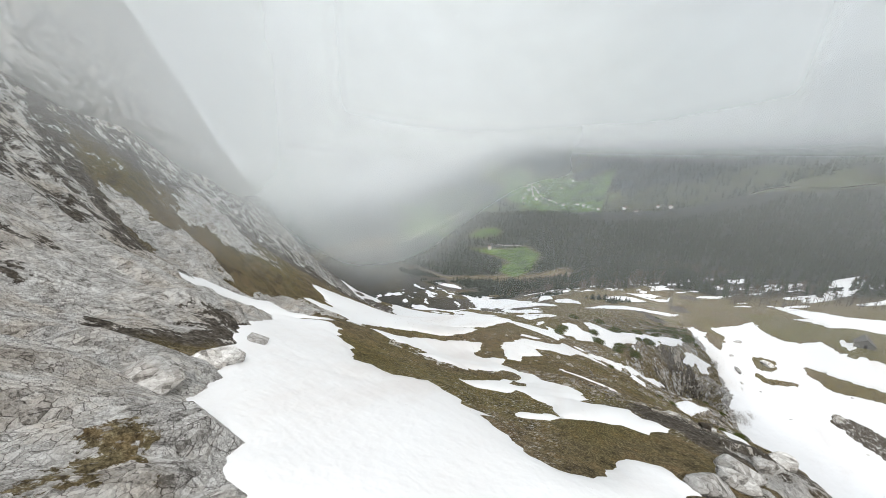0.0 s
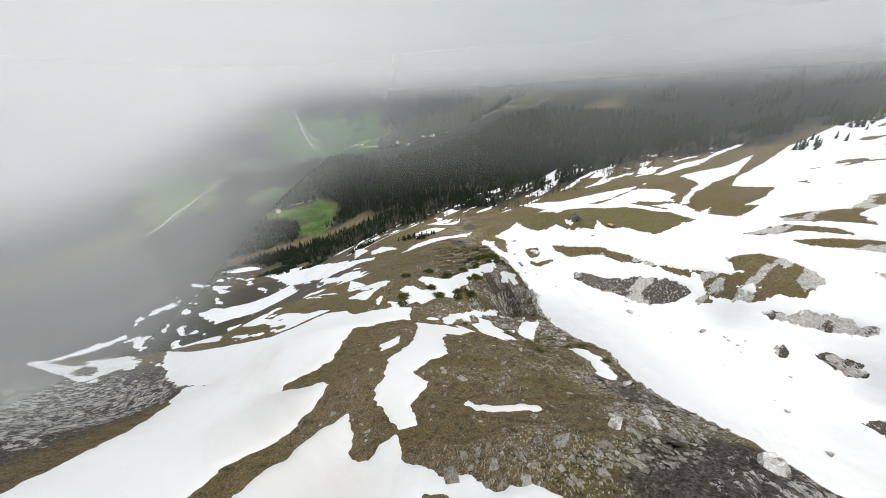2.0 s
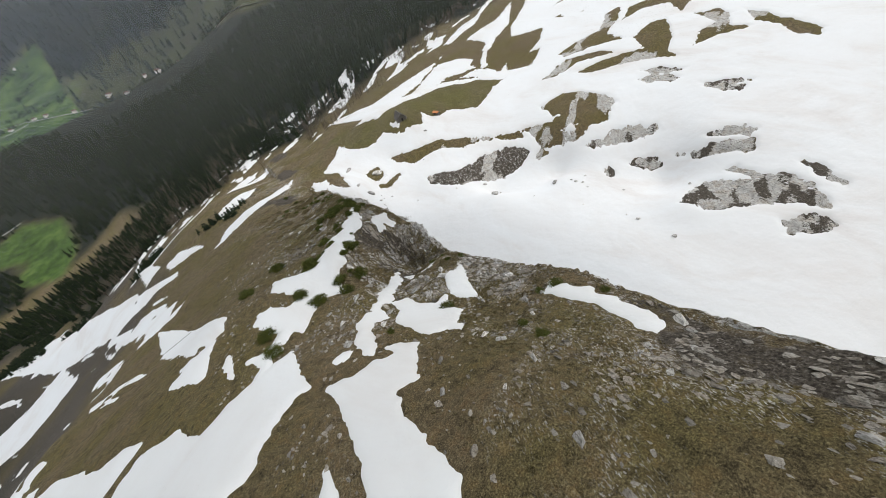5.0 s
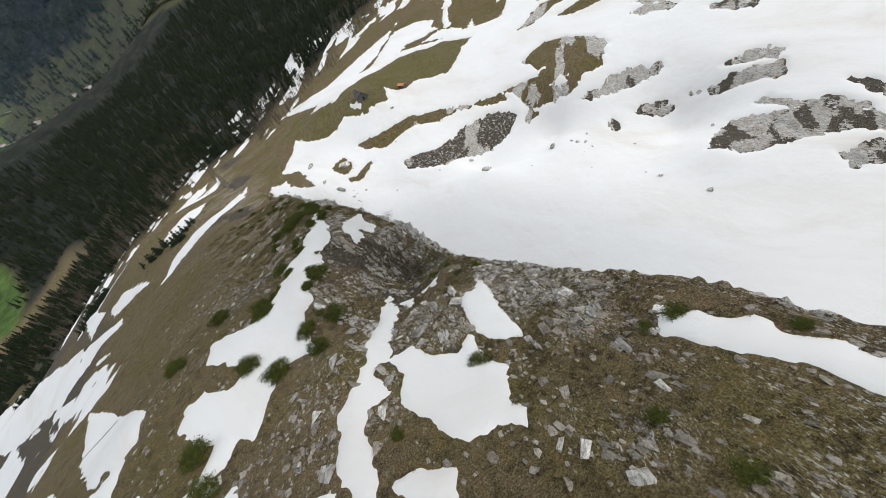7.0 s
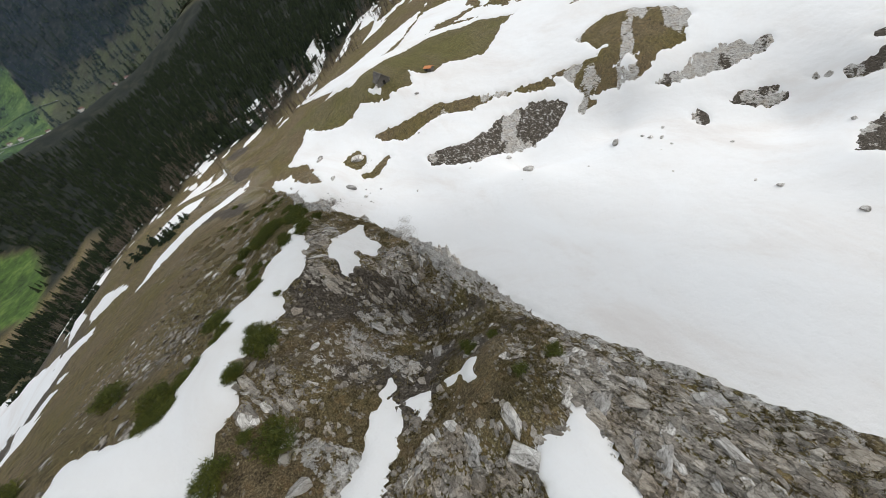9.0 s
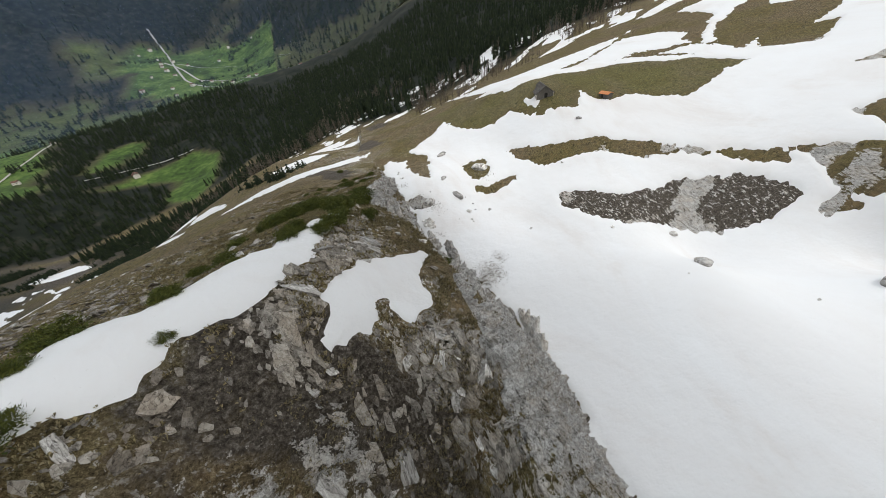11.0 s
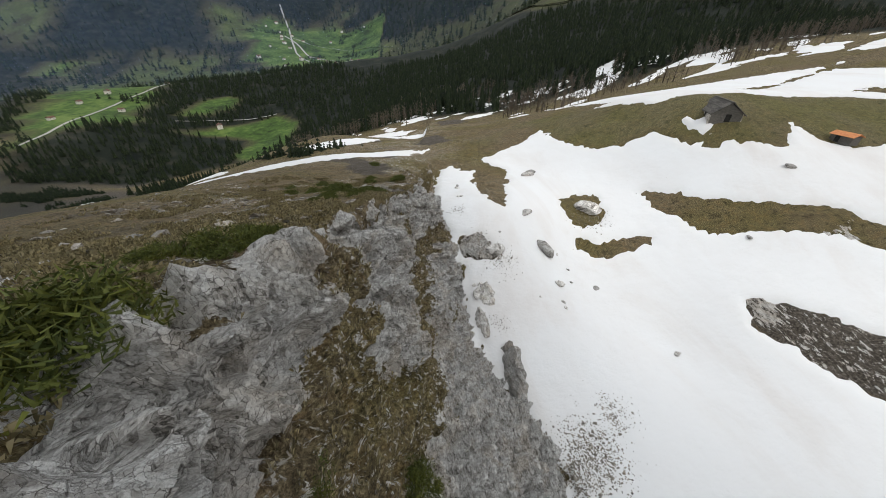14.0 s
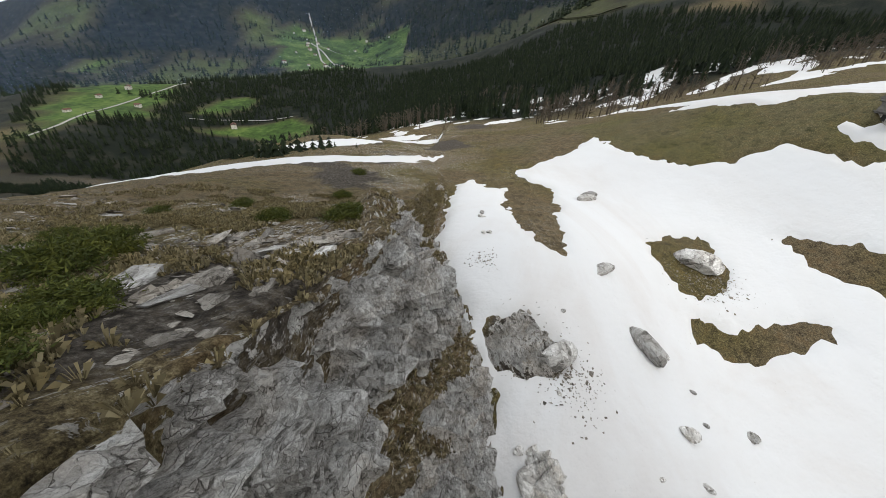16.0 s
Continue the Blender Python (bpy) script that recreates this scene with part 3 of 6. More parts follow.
# snow on the lower flank and beside the meadow
FLANK_SNOW = {
    "flank_ab": ((-20.2, 190.4), (-24.7, 174.1), (-35, 175.6), (-38.5, 178.1), (-34.1, 196.7), (-24.2, 195.9),),
    "flank_ac": ((-23.5, 266.4), (-13.3, 267.6), (-1.9, 247.7), (-1.5, 239.8), (-9, 246.4), (-20.8, 253.1),),
    "flank_ad": ((-46.8, 335.3), (-42.1, 345.6), (-26.7, 276.9), (-33.2, 274.3), (-37.4, 270),),
    "flank_ae": ((2.4, 222.1), (12.5, 239.1), (26.5, 247.9), (45.1, 249.8), (60.6, 257.7), (63.7, 260.5), (54.3, 245.1), (40.4, 242), (27.9, 235.5), (16.8, 228.5), (7.1, 221.9),),
    "flank_af": ((13.1, 258.1), (15.8, 273.8), (23.4, 279.5), (34.3, 286.1), (45.8, 281.8), (34.9, 269.5), (24.9, 264.1),),
    "flank_ag": ((-242.8, 447.7), (-208.8, 461.6), (-184.3, 436.8), (-215.6, 433.9),),
    "flank_ai": ((-41.1, 101.3), (-39.2, 109.3), (-35.5, 105.2), (-35.2, 100),),
    "flank_aj": ((-173.7, 295), (-158.9, 297.5), (-128.2, 299.1), (-107.3, 308.9), (-84.4, 252), (-112.3, 246), (-143, 260), (-156.6, 256),),
    "flank_ak": ((-165.7, 398.9), (-136.8, 410.8), (-68.8, 317.2), (-36.5, 242.8), (-59.3, 251.5), (-112.3, 312.6),),
    "flank_al": ((-54.7, 99), (-43.5, 92.5), (-43.9, 91.5), (-49.6, 92.7),),
    "flank_am": ((-36.3, 176.9), (-16, 177.9), (-21.1, 171.6),),
    "flank_an": ((128.7, 224.9), (131, 220.6), (131.8, 218.3), (128.6, 218), (127.5, 221.4),),
    "flank_ao": ((132.9, 319.1), (127.4, 254.7), (145.4, 245.6), (165, 249.5), (195.7, 260.6), (240, 279.1), (231.2, 273.8), (208.5, 278.2), (186.6, 279.9), (153, 278.3), (142, 322.4),),
    "flank_ap": ((167.4, 245.5), (202.4, 261.1), (222.5, 268.5), (233.8, 252.4), (233.1, 236.9), (224, 233.1), (221.1, 225.3), (211.3, 230.7), (203.2, 238.4), (190.2, 236.8), (174.7, 238),),
    "flank_aq": ((202.8, 225.8), (217.5, 222.5), (221.1, 211.5), (217.5, 199.1), (232.1, 203.8), (212, 191), (207.2, 200.1), (207.5, 214.8),),
    "flank_ar": ((268.8, 273.9), (288.2, 272.7), (309.3, 267.5), (360.8, 285.7), (296, 245.4), (270.6, 240.8), (252.6, 234.2), (247.8, 233.8), (230.1, 222.9), (224.2, 213.8), (221.8, 219.7), (246.6, 237.3), (264.4, 247.3), (265.6, 260.4),),
    "knob_spot": ((170.3, 124.3), (173.9, 122.3), (175.1, 117.8), (172, 117.3), (168.3, 120.8),),
    "flank_as": ((260, 294.9), (293.8, 304.6), (323.5, 305.6), (411, 347), (411.1, 340.2), (305.1, 291.5), (263.1, 287.6),),
}
# bare ground within the snow of the bowl
BARE = {
    "bare_aa": ((75.2, 258.3), (85.4, 253.6), (93.3, 267.7), (101.6, 263.2), (102.3, 244.5), (108, 232.2), (113.9, 228), (121.8, 226.5), (125, 220.5), (129.2, 211.7), (132.1, 213.3), (141.6, 207.1), (149.1, 215.3), (149.4, 210.5), (152, 206.8), (155, 204.2), (162.2, 203.9), (167.2, 198.2), (170, 194.8), (174.6, 188.2), (179.8, 187.6), (190.5, 189.7), (199.5, 191.5), (210.4, 190.1), (205.7, 199), (205.5, 209.3), (195.6, 215.3), (192.2, 223.5), (182.3, 231.7), (159, 235.6), (129.2, 240), (117.1, 267.1), (105.7, 274.7), (85.9, 265),),
    "bare_ar": ((216.8, 211.9), (247.8, 235.7), (268.6, 231.5), (285.2, 204.7), (266, 196.4), (248.6, 194.2), (254.9, 188.7), (230.1, 180.7), (221.6, 194.2),),
    "bare_as": ((243.1, 167.1), (257.8, 163.7), (273.3, 152.5), (299.2, 160.5), (308.4, 155.1), (288.7, 147.2), (267.1, 145.3), (257.4, 129.7), (250.5, 147.5), (239.3, 160.5),),
    "bare_at": ((283.7, 142.9), (305.1, 145.9), (324.9, 133.2), (312.6, 109.1), (286.5, 108.3), (305.8, 122), (299.6, 136.3),),
    "bare_au": ((219.6, 142.3), (232.6, 133.6), (245.4, 114.1), (258, 125.1), (274.9, 121.8), (280.2, 114.8), (262.1, 105.4), (243, 99.8), (236.9, 92.7), (230.6, 115.9), (219.6, 133.2),),
    "bare_av": ((211.5, 160.9), (235.2, 157.9), (244.8, 140.5), (241.7, 128.3), (231.4, 147.6), (215.9, 153.5),),
    "bare_aw": ((246.8, 88.8), (263.3, 90.3), (272.2, 85.6), (283.7, 101.3), (289.8, 89.4), (281.2, 82.2), (267.3, 78.5), (265.6, 68), (255.8, 81.9), (249.3, 87.1),),
    "bare_ax": ((286.5, 77.6), (282.4, 66.4), (274.2, 59.3), (271, 49.7), (262.6, 39.6), (255.8, 39.7), (257.4, 50), (268.2, 57.4), (271.3, 67.6),),
    "bare_ay": ((215.5, 103.7), (221.6, 96.7), (219.1, 91.2), (212.6, 97.9),),
    "bare_az": ((215, 75), (220.2, 58.6), (218.2, 55.7), (210.8, 68.4),),
    "bench": ((111.5, 177.4), (116.8, 173.5), (123.1, 166.6), (129.7, 163.8), (141.1, 162.1), (152.5, 156), (156.8, 151.2), (159, 142.2), (158.6, 137.1), (153, 137.8), (145.2, 139), (139.2, 142.6), (129.6, 150.5), (116.8, 155.2), (110.7, 165.5), (109.1, 173.9),),
    "band": ((111.5, 211.6), (125.4, 199.5), (137.2, 191.2), (147.7, 178.7), (161, 160.4), (166.7, 149.2), (164.4, 143.1), (159.7, 156.2), (152.3, 168.4), (140.9, 174.5), (134.4, 185.5), (125.7, 189.7), (116.5, 193.5), (112, 202.9),),
    "knob": ((166.2, 152.4), (171.8, 143.2), (175.7, 133.6), (185.3, 125.7), (192, 116.9), (191.5, 108.5), (183.9, 105.6), (177.2, 111.1), (169, 113.2), (165.1, 118.6), (162, 130.7), (164.9, 138.3), (167.8, 144.6),),
    "knob_top": ((185.7, 146.5), (197.7, 140.4), (200.9, 129.2), (199.5, 111.5), (195.6, 106), (188.7, 112.9), (181.1, 121.1), (179.1, 135.2),),
    "rib_a": ((166.4, 112.1), (173.2, 104), (180.7, 101.7), (185.6, 93.4), (189.1, 82.8), (185.6, 80.5), (179, 88.4), (173.1, 96.2), (168.7, 104.9),),
    "rib_b": ((177.2, 70.9), (176.8, 62.6), (179.1, 58.3), (180.8, 52), (183.1, 45.1), (177.9, 42.7), (176.7, 49), (173.8, 56.4), (175, 65.3),),
    "rib_c": ((182.5, 62.1), (186.4, 55.3), (189.1, 50.7), (187.9, 45.4), (184.3, 45.4), (182.9, 52.6), (180.9, 59),),
    "slab": ((144.1, 57), (155.8, 57), (161.8, 53.1), (163, 47.1), (164.6, 41.5), (164.6, 34.5), (162.3, 28.8), (163.4, 23.9), (158.8, 17.4), (156.6, 14.9), (153.7, 15.7), (154, 22.7), (152, 28.6), (149.6, 34.9), (145, 42.8), (142.3, 48.6),),
    "slab_top": ((168.3, 48.3), (170.1, 45.6), (166.4, 36.2), (168.5, 31), (165.8, 24.2), (161.1, 17.6), (161, 21.1), (163.5, 29), (164, 37.1),),
    "slab_low": ((145.8, 25.9), (150.8, 20), (152.2, 14.5), (144.9, 12.8), (141.9, 16.8), (139.4, 23.8),),
    "rib_d": ((174.2, 27.3), (174, 22.8), (170.3, 17.5), (167.9, 14), (163.4, 13.6), (166.8, 18.3), (169.3, 23.4),),
    "rib_e": ((168, 87.9), (172.1, 83.3), (175.5, 77.7), (172.8, 71.1), (170.5, 75.6), (167.3, 82.7),),
    "rib_f": ((157.9, 94.2), (162.7, 94.2), (161.8, 90.9), (158.5, 88.2), (156.4, 90.5),),
    "rib_g": ((156.8, 133.1), (160, 133), (161.5, 130.5), (160.3, 127.5), (156.4, 129.8),),
    "rib_h": ((218.6, 102.1), (221.6, 93.1), (218.6, 85.2), (215.2, 87.6), (214.3, 98.2),),
    "rib_i": ((213, 72.9), (214.8, 63.4), (215.4, 56.9), (210.1, 56.8), (210.8, 66.3),),
    "rib_j": ((223.3, 106.3), (227.1, 97.2), (226.3, 85), (223.8, 86.6), (220.1, 97.6),),
    "knoll": ((65.9, 240.5), (73.5, 243.9), (78.2, 244.1), (80, 236.2), (83.4, 231.8), (80.9, 220.5), (78.6, 216), (76.1, 206.5), (75.1, 203.9), (73, 203.2), (72.2, 208.8), (70.8, 214.4), (71.9, 224.9), (73.7, 230.3), (70.1, 231.8),),
    "base": ((91.1, 211), (95.3, 213.3), (101.9, 212.5), (100.9, 209.8), (99.6, 204.5), (95.8, 201.5), (92.5, 201.3), (90.3, 203), (90.6, 207.1),),
    "heap": ((63.5, 191.4), (65, 193.7), (67.7, 194.2), (71.4, 192.8), (70.5, 190), (68.7, 188.6), (66.3, 188.3), (65, 189.3), (63.6, 190.1),),
    "crescent": ((89, 197.5), (92, 198.1), (93.9, 196.4), (97.8, 196.8), (104.6, 197.5), (106, 196.1), (105.4, 194.4), (102.4, 194.1), (95.4, 193.5), (92.6, 193.3), (90.7, 193.6), (88, 195.2),),
    "notch": ((51.3, 225), (54, 241.3), (61.8, 246.5), (61.5, 230), (57.6, 217.7), (53.8, 216.5),),
}
ROCKY = ("bench", "rib_a", "rib_b", "rib_c", "rib_d", "rib_e", "rib_f", "slab", "slab_top", "slab_low", "heap", "bare_az", "rib_h", "rib_i", "rib_j")
# meadows of the valley
MEADOWS = {
    "M1": ((-419.1, 600.6), (-404.4, 631.3), (-395.8, 657.6), (-360, 728), (-406.9, 856.1), (-428.5, 958.8), (-952.8, 1770.3), (-1028.6, 1687.3), (-1156.6, 1623.7), (-561.6, 827.6), (-561.5, 785.6),),
    "M2": ((-320.6, 781.8), (-334.6, 857.5), (-306.9, 914.1), (-261.4, 901.7), (-258, 856.8), (-299.3, 790.8),),
    "M3": ((-292.9, 715.2), (-261, 754), (-177.2, 813.7), (-121, 783.5), (-110.8, 729.5), (-121.9, 660.3), (-150.5, 596.4), (-190.5, 641.6), (-197.5, 711), (-264.5, 718.9),),
    "M4": ((-686.5, 2018.9), (-733.3, 2297.1), (-781.7, 2760.1), (-5, 2553.3), (-41.6, 2209.9), (-33.7, 1560), (-190, 1640), (-466, 1915.9), (-578.9, 1981.3),),
    "M6": ((-570, 2059), (-335, 1924), (-120, 1790), (20, 1740), (150, 1660), (250, 1520), (300, 1300), (330, 1100), (420, 960), (480, 850), (500, 1166), (531, 1633), (468, 1762), (321, 1868), (70, 2120), (-173, 2400), (-436, 2500), (-600, 2600)),
    "M5": ((-1452.9, 1822.9), (-1467.4, 1940.7), (-1382.7, 1988.1), (-1330.8, 1866.7), (-1436.1, 1797),),
}
FOREST_EDGE = ((-354.4, 503.9), (-302.4, 538.7), (-222.2, 585.8), (-167.1, 614.2), (-105.9, 625.1), (-60.4, 652.2), (61.9, 357.1), (105.9, 340), (153.4, 361), (198.3, 348.2), (238.6, 354.7), (324.8, 362.1), (387.1, 358.1), (546.7, 480.3), (374.6, 956.6), (312.2, 979.5), (200.4, 1027.9), (71.2, 1027.2), (-57.6, 1006.9), (-587.4, 1851.1), (-835.4, 1801.9), (-1183.2, 1867), (-1434.9, 1809.1),)



# loose boulders in the bowl and dwarf pines on the ridge: place and width
BOULDERS = [(118.4, 133.4, 4.6), (141.8, 112.3, 4), (131.2, 91.7, 1), (132.6, 72.8, 1.2), (131.4, 67.7, 1.8), (127.4, 52.9, 2.6), (145.4, 105.1, 1.5), (145.2, 102.6, 1.9), (146.2, 99.4, 1.9), (151.5, 100.8, 1.5), (144, 95.8, 1.1), (127.7, 115.7, 1), (112.4, 155.3, 1.4), (161, 57.9, 2.1), (96.1, 206.5, 8.9), (80.9, 192.9, 4.3), (81.3, 185.4, 2.3), (69.6, 190, 4.4), (89.3, 227.6, 2.8), (89.2, 185.9, 1.4), (140, 97.6, 0.9), (150.7, 81.1, 1.7), (87.9, 225.5, 3.5), (80.3, 180.3, 1), (96.4, 171.8, 1.4), (79.2, 201.7, 2.6), (125.8, 136.2, 2.2), (129.4, 138.2, 1.7), (128, 148.2, 2.5), (66.5, 215.7, 1.4)]
BOULDERS += [(65.5, 208.3, 0.9), (137.8, 201.8, 2.3), (121, 189.4, 1.4), (112.1, 132.3, 0.6), (65, 181.3, 2.7), (84.1, 186.6, 0.8), (84.6, 189.5, 0.8), (80.3, 181.5, 1.2), (75.9, 181.7, 0.7), (68.9, 187, 0.7), (71.8, 195, 0.7), (66.1, 214.1, 1.4), (66.3, 208.2, 1.1), (83.4, 192.6, 0.8), (64.5, 183, 1.1)]
PINES = [(46.9, 147.4, 3.8), (42.5, 139.5, 3.9), (40.3, 131.2, 2.1), (38.4, 130.7, 2.3), (37.7, 128.5, 2.7), (50.7, 146.3, 1.9), (53.8, 148.6, 2.4), (32.3, 127.5, 2.2), (30.8, 125.5, 1.8), (54.6, 133.6, 1.9), (45.8, 143.7, 3.5), (53.2, 187.1, 4.2), (24.3, 52, 2), (26.4, 56.3, 1.7), (26.4, 73.5, 2.8), (32.3, 71.6, 2.6), (37, 56.9, 2.2), (37.6, 49.5, 1.4), (34.9, 58.7, 1.7), (17.3, 96.1, 3.4), (22.6, 100.2, 3.8), (18.1, 101, 3.3), (11.4, 106, 3.6), (11.2, 99, 4.1), (3.6, 94.6, 3.5), (-1.1, 91.6, 3.7), (-0.5, 97.5, 3.5), (14.8, 75.3, 1.7), (9.3, 104, 3.4), (37.4, 125.9, 3.2)]
PINES += [(26.6, 108.5, 4.3), (10.9, 124.7, 4.5), (1.3, 120.8, 5), (41, 95.6, 1.6), (40.4, 94, 1.8), (42.8, 92.4, 1.5), (42.9, 85.2, 1.9), (39.6, 86.5, 1.5), (40.4, 116.9, 2.4), (32.4, 118.8, 3.6), (24.2, 109.1, 2.5), (26.1, 112.4, 2.3), (18.7, 107.8, 2.6), (21.3, 101.8, 1.5), (16.6, 113.8, 3.5), (24.3, 120.1, 3.3), (69.1, 177.9, 4.1), (64, 212.8, 5.8), (46, 135, 2.4), (46.4, 178.9, 4.3), (49.8, 176.2, 3.2), (46.5, 171.9, 2.8), (49.3, 171.3, 2.7), (47.7, 168.2, 2), (49.6, 167.9, 1.8), (46.4, 167.4, 1.8), (48.9, 187.8, 3.1), (46.3, 213.4, 5), (41.2, 186.1, 2.9), (41.5, 183.2, 2)]
PINES += [(34, 198.2, 3.2), (37.7, 204.5, 3.9), (42.9, 184.5, 1.9), (46.1, 227.7, 5.3), (58.4, 187.3, 1.8), (51.4, 173.3, 1), (46.1, 141.1, 1.9), (50.1, 141.4, 2.3), (44.8, 182.3, 4.6), (46.5, 153.2, 3.6), (45.2, 152.0, 2.6), (47.4, 154.2, 2.8)]



# ---- noise on arrays ----
def lattice(i, j, s):
    n = (i * 374761393 + j * 668265263 + s * 974711) & 0xFFFFFFFF
    n = ((n ^ (n >> 13)) * 1274126177) & 0xFFFFFFFF
    return ((n ^ (n >> 16)) & 0xFFFF) / 32767.5 - 1


def smooth_noise(x, y, s=0):
    i, j = np.floor(x).astype(np.int64), np.floor(y).astype(np.int64)
    u, v = x - i, y - j
    u, v = u * u * (3 - 2 * u), v * v * (3 - 2 * v)
    a, b, c, d = lattice(i, j, s), lattice(i + 1, j, s), lattice(i, j + 1, s), lattice(i + 1, j + 1, s)
    return (a * (1 - u) + b * u) * (1 - v) + (c * (1 - u) + d * u) * v


def fbm(x, y, size, octaves=3, s=0):
    z, k, total = 0.0, 1.0, 0.0
    for o in range(octaves):
        z = z + k * smooth_noise(x / size + 17.3 * o, y / size - 9.1 * o, s + o)
        total += k
        size, k = size / 2.1, k * 0.5
    return z / total


def blocks(x, y, s=0):
    """A random height for each cell of a broken pattern, and how far the point lies from the cell's edge."""
    i, j = np.floor(x).astype(np.int64), np.floor(y).astype(np.int64)
    f1, f2, val = np.full(x.shape, 9.0), np.full(x.shape, 9.0), np.zeros(x.shape)
    for di in (-1, 0, 1):
        for dj in (-1, 0, 1):
            a, b = i + di, j + dj
            d = np.hypot(a + 0.5 + 0.42 * lattice(a, b, s) - x, b + 0.5 + 0.42 * lattice(a, b, s + 5) - y)
            near = d < f1
            f2 = np.where(near, f1, np.minimum(f2, d))
            val = np.where(near, lattice(a, b, s + 9) + 0.5 * ((x - a - 0.5) * lattice(a, b, s + 11) + (y - b - 0.5) * lattice(a, b, s + 13)), val)
            f1 = np.where(near, d, f1)
    return val, f2 - f1


def inside(poly, x, y, reach=6.0):
    """Signed distance to an outline in plan, positive within; -99 far outside."""
    p = np.array(poly, float)
    lo, hi = p.min(0) - reach, p.max(0) + reach
    near = (x > lo[0]) & (x < hi[0]) & (y > lo[1]) & (y < hi[1])
    out = np.full(x.shape, -99.0)
    if not near.any():
        return out
    qx, qy = x[near], y[near]
    best, odd = np.full(qx.shape, 1e9), np.zeros(qx.shape, bool)
    for (ax, ay), (bx, by) in zip(p, np.roll(p, -1, 0)):
        dx, dy = bx - ax, by - ay
        u = np.clip(((qx - ax) * dx + (qy - ay) * dy) / (dx * dx + dy * dy + 1e-9), 0, 1)
        best = np.minimum(best, np.hypot(qx - ax - u * dx, qy - ay - u * dy))
        cross = (ay > qy) != (by > qy)
        odd ^= cross & (qx < ax + dx * (qy - ay) / (dy if dy else 1e-9))
    out[near] = np.where(odd, best, -best)
    return out


# the wood's lower fringe beside the flank
LOW_WOOD = ((-226.6, 486.2), (-118, 411.2), (-43.9, 359.5), (15.4, 343.3), (69.7, 371.9), (126.8, 426.2), (79.2, 516.2), (-58.7, 556.2), (-197, 546.2))


# ---- where snow lies ----
BOWL_EDGE = [*FOOT[:18], (63.9, 233.6), (71.6, 240.2), (83, 245), (109.5, 260.3), (146, 256.5), (194, 233.6), (215.1, 199.2), (242, 206.8), (290, 239.3), (333.2, 254.5), (405.2, 290.8), (501.2, 319.4), (635.6, 252.6), (674, 100), (635.6, -60), (58, -60)]


def ragged(x, y, rough):
    return rough * (0.8 * fbm(x, y, 5.0, 3, 31) + 1.0 * fbm(x, y, 1.6, 3, 37) + 0.6 * fbm(x, y, 0.9, 2, 38))


def snow_depth(x, y):
    """How far a place lies within snow, in metres from its edge."""
    d = np.full(x.shape, -99.0)
    for poly in RIDGE_SNOW.values():
        d = np.maximum(d, inside(poly, x, y) + ragged(x, y, 0.6) + 0.1)
    for poly in FLANK_SNOW.values():
        d = np.maximum(d, inside(poly, x, y) + ragged(x, y, 1.8))
    bowl = inside(BOWL_EDGE, x, y, 10) + ragged(x, y, 1.2) - 0.5
    for poly in BARE.values():
        bowl = np.minimum(bowl, -inside(poly, x, y) + ragged(x, y, 1.2))
    # streaks of bare ground across the far side of the bowl
    bare = (fbm(x * 0.35 - y * 0.2, y * 1.1 + x * 0.3, 17.0, 4, 73) - 0.22) * 16
    bowl = np.where(x > 300, np.minimum(bowl, -bare * step(300, 380, x)), bowl)
    bowl = np.where(inside(BOWL_EDGE, x, y, 10) > -9, bowl, -99)
    d = np.maximum(d, bowl)
    # flecks left along the wood's lower edge and on the lower flank
    zone = inside(((-30, 300), (20, 335), (60, 300), (110, 305), (180, 320), (260, 300), (380, 330), (400, 400), (260, 400), (140, 420), (60, 420), (-60, 420), (-90, 330)), x, y, 20)
    fleck = (fbm(x * 0.45 + y * 0.2, y * 1.0 - x * 0.5, 11.0, 4, 71) - 0.2) * 9
    d = np.maximum(d, np.where(zone > -5, np.minimum(fleck, zone * 0.3), -99))
    zone = inside(((-300, 420), (-330, 230), (-220, 120), (-130, 100), (-70, 70), (-34, 88), (-8, 112), (-14, 150), (-30, 180), (-20, 240), (-60, 300), (-120, 400), (-200, 420)), x, y, 20)
    fleck = (fbm(x * 0.8 + y * 0.6, (y - x) * 0.25, 9.0, 4, 77) - 0.2) * 8
    return np.maximum(d, np.where(zone > -5, np.minimum(fleck, zone * 0.3), -99))


# ---- ground sheet ----
def lines(*parts):
    """Grid lines from (start, end, spacing at start, spacing at end) stretches."""
    out = []
    for a, b, sa, sb in parts:
        v = a
        while v < b - 1e-6:
            out.append(v)
            u = (v - a) / (b - a)
            v += sa + (sb - sa) * u
    out.append(parts[-1][1])
    return np.array(out)


GX = lines((-4600, -400, 300, 40), (-400, -60, 30, 1.8), (-60, 14, 1.5, 0.6), (14, 30, 0.5, 0.34), (30, 76, 0.3, 0.36), (76, 190, 0.6, 1.5), (190, 420, 2, 12), (420, 4600, 16, 300))
GY = lines((-4600, -200, 300, 30), (-200, -10, 20, 1.0), (-10, 100, 0.55, 0.42), (100, 212, 0.34, 0.34), (212, 330, 0.6, 2.2), (330, 1200, 3, 16), (1200, 4600, 20, 160))


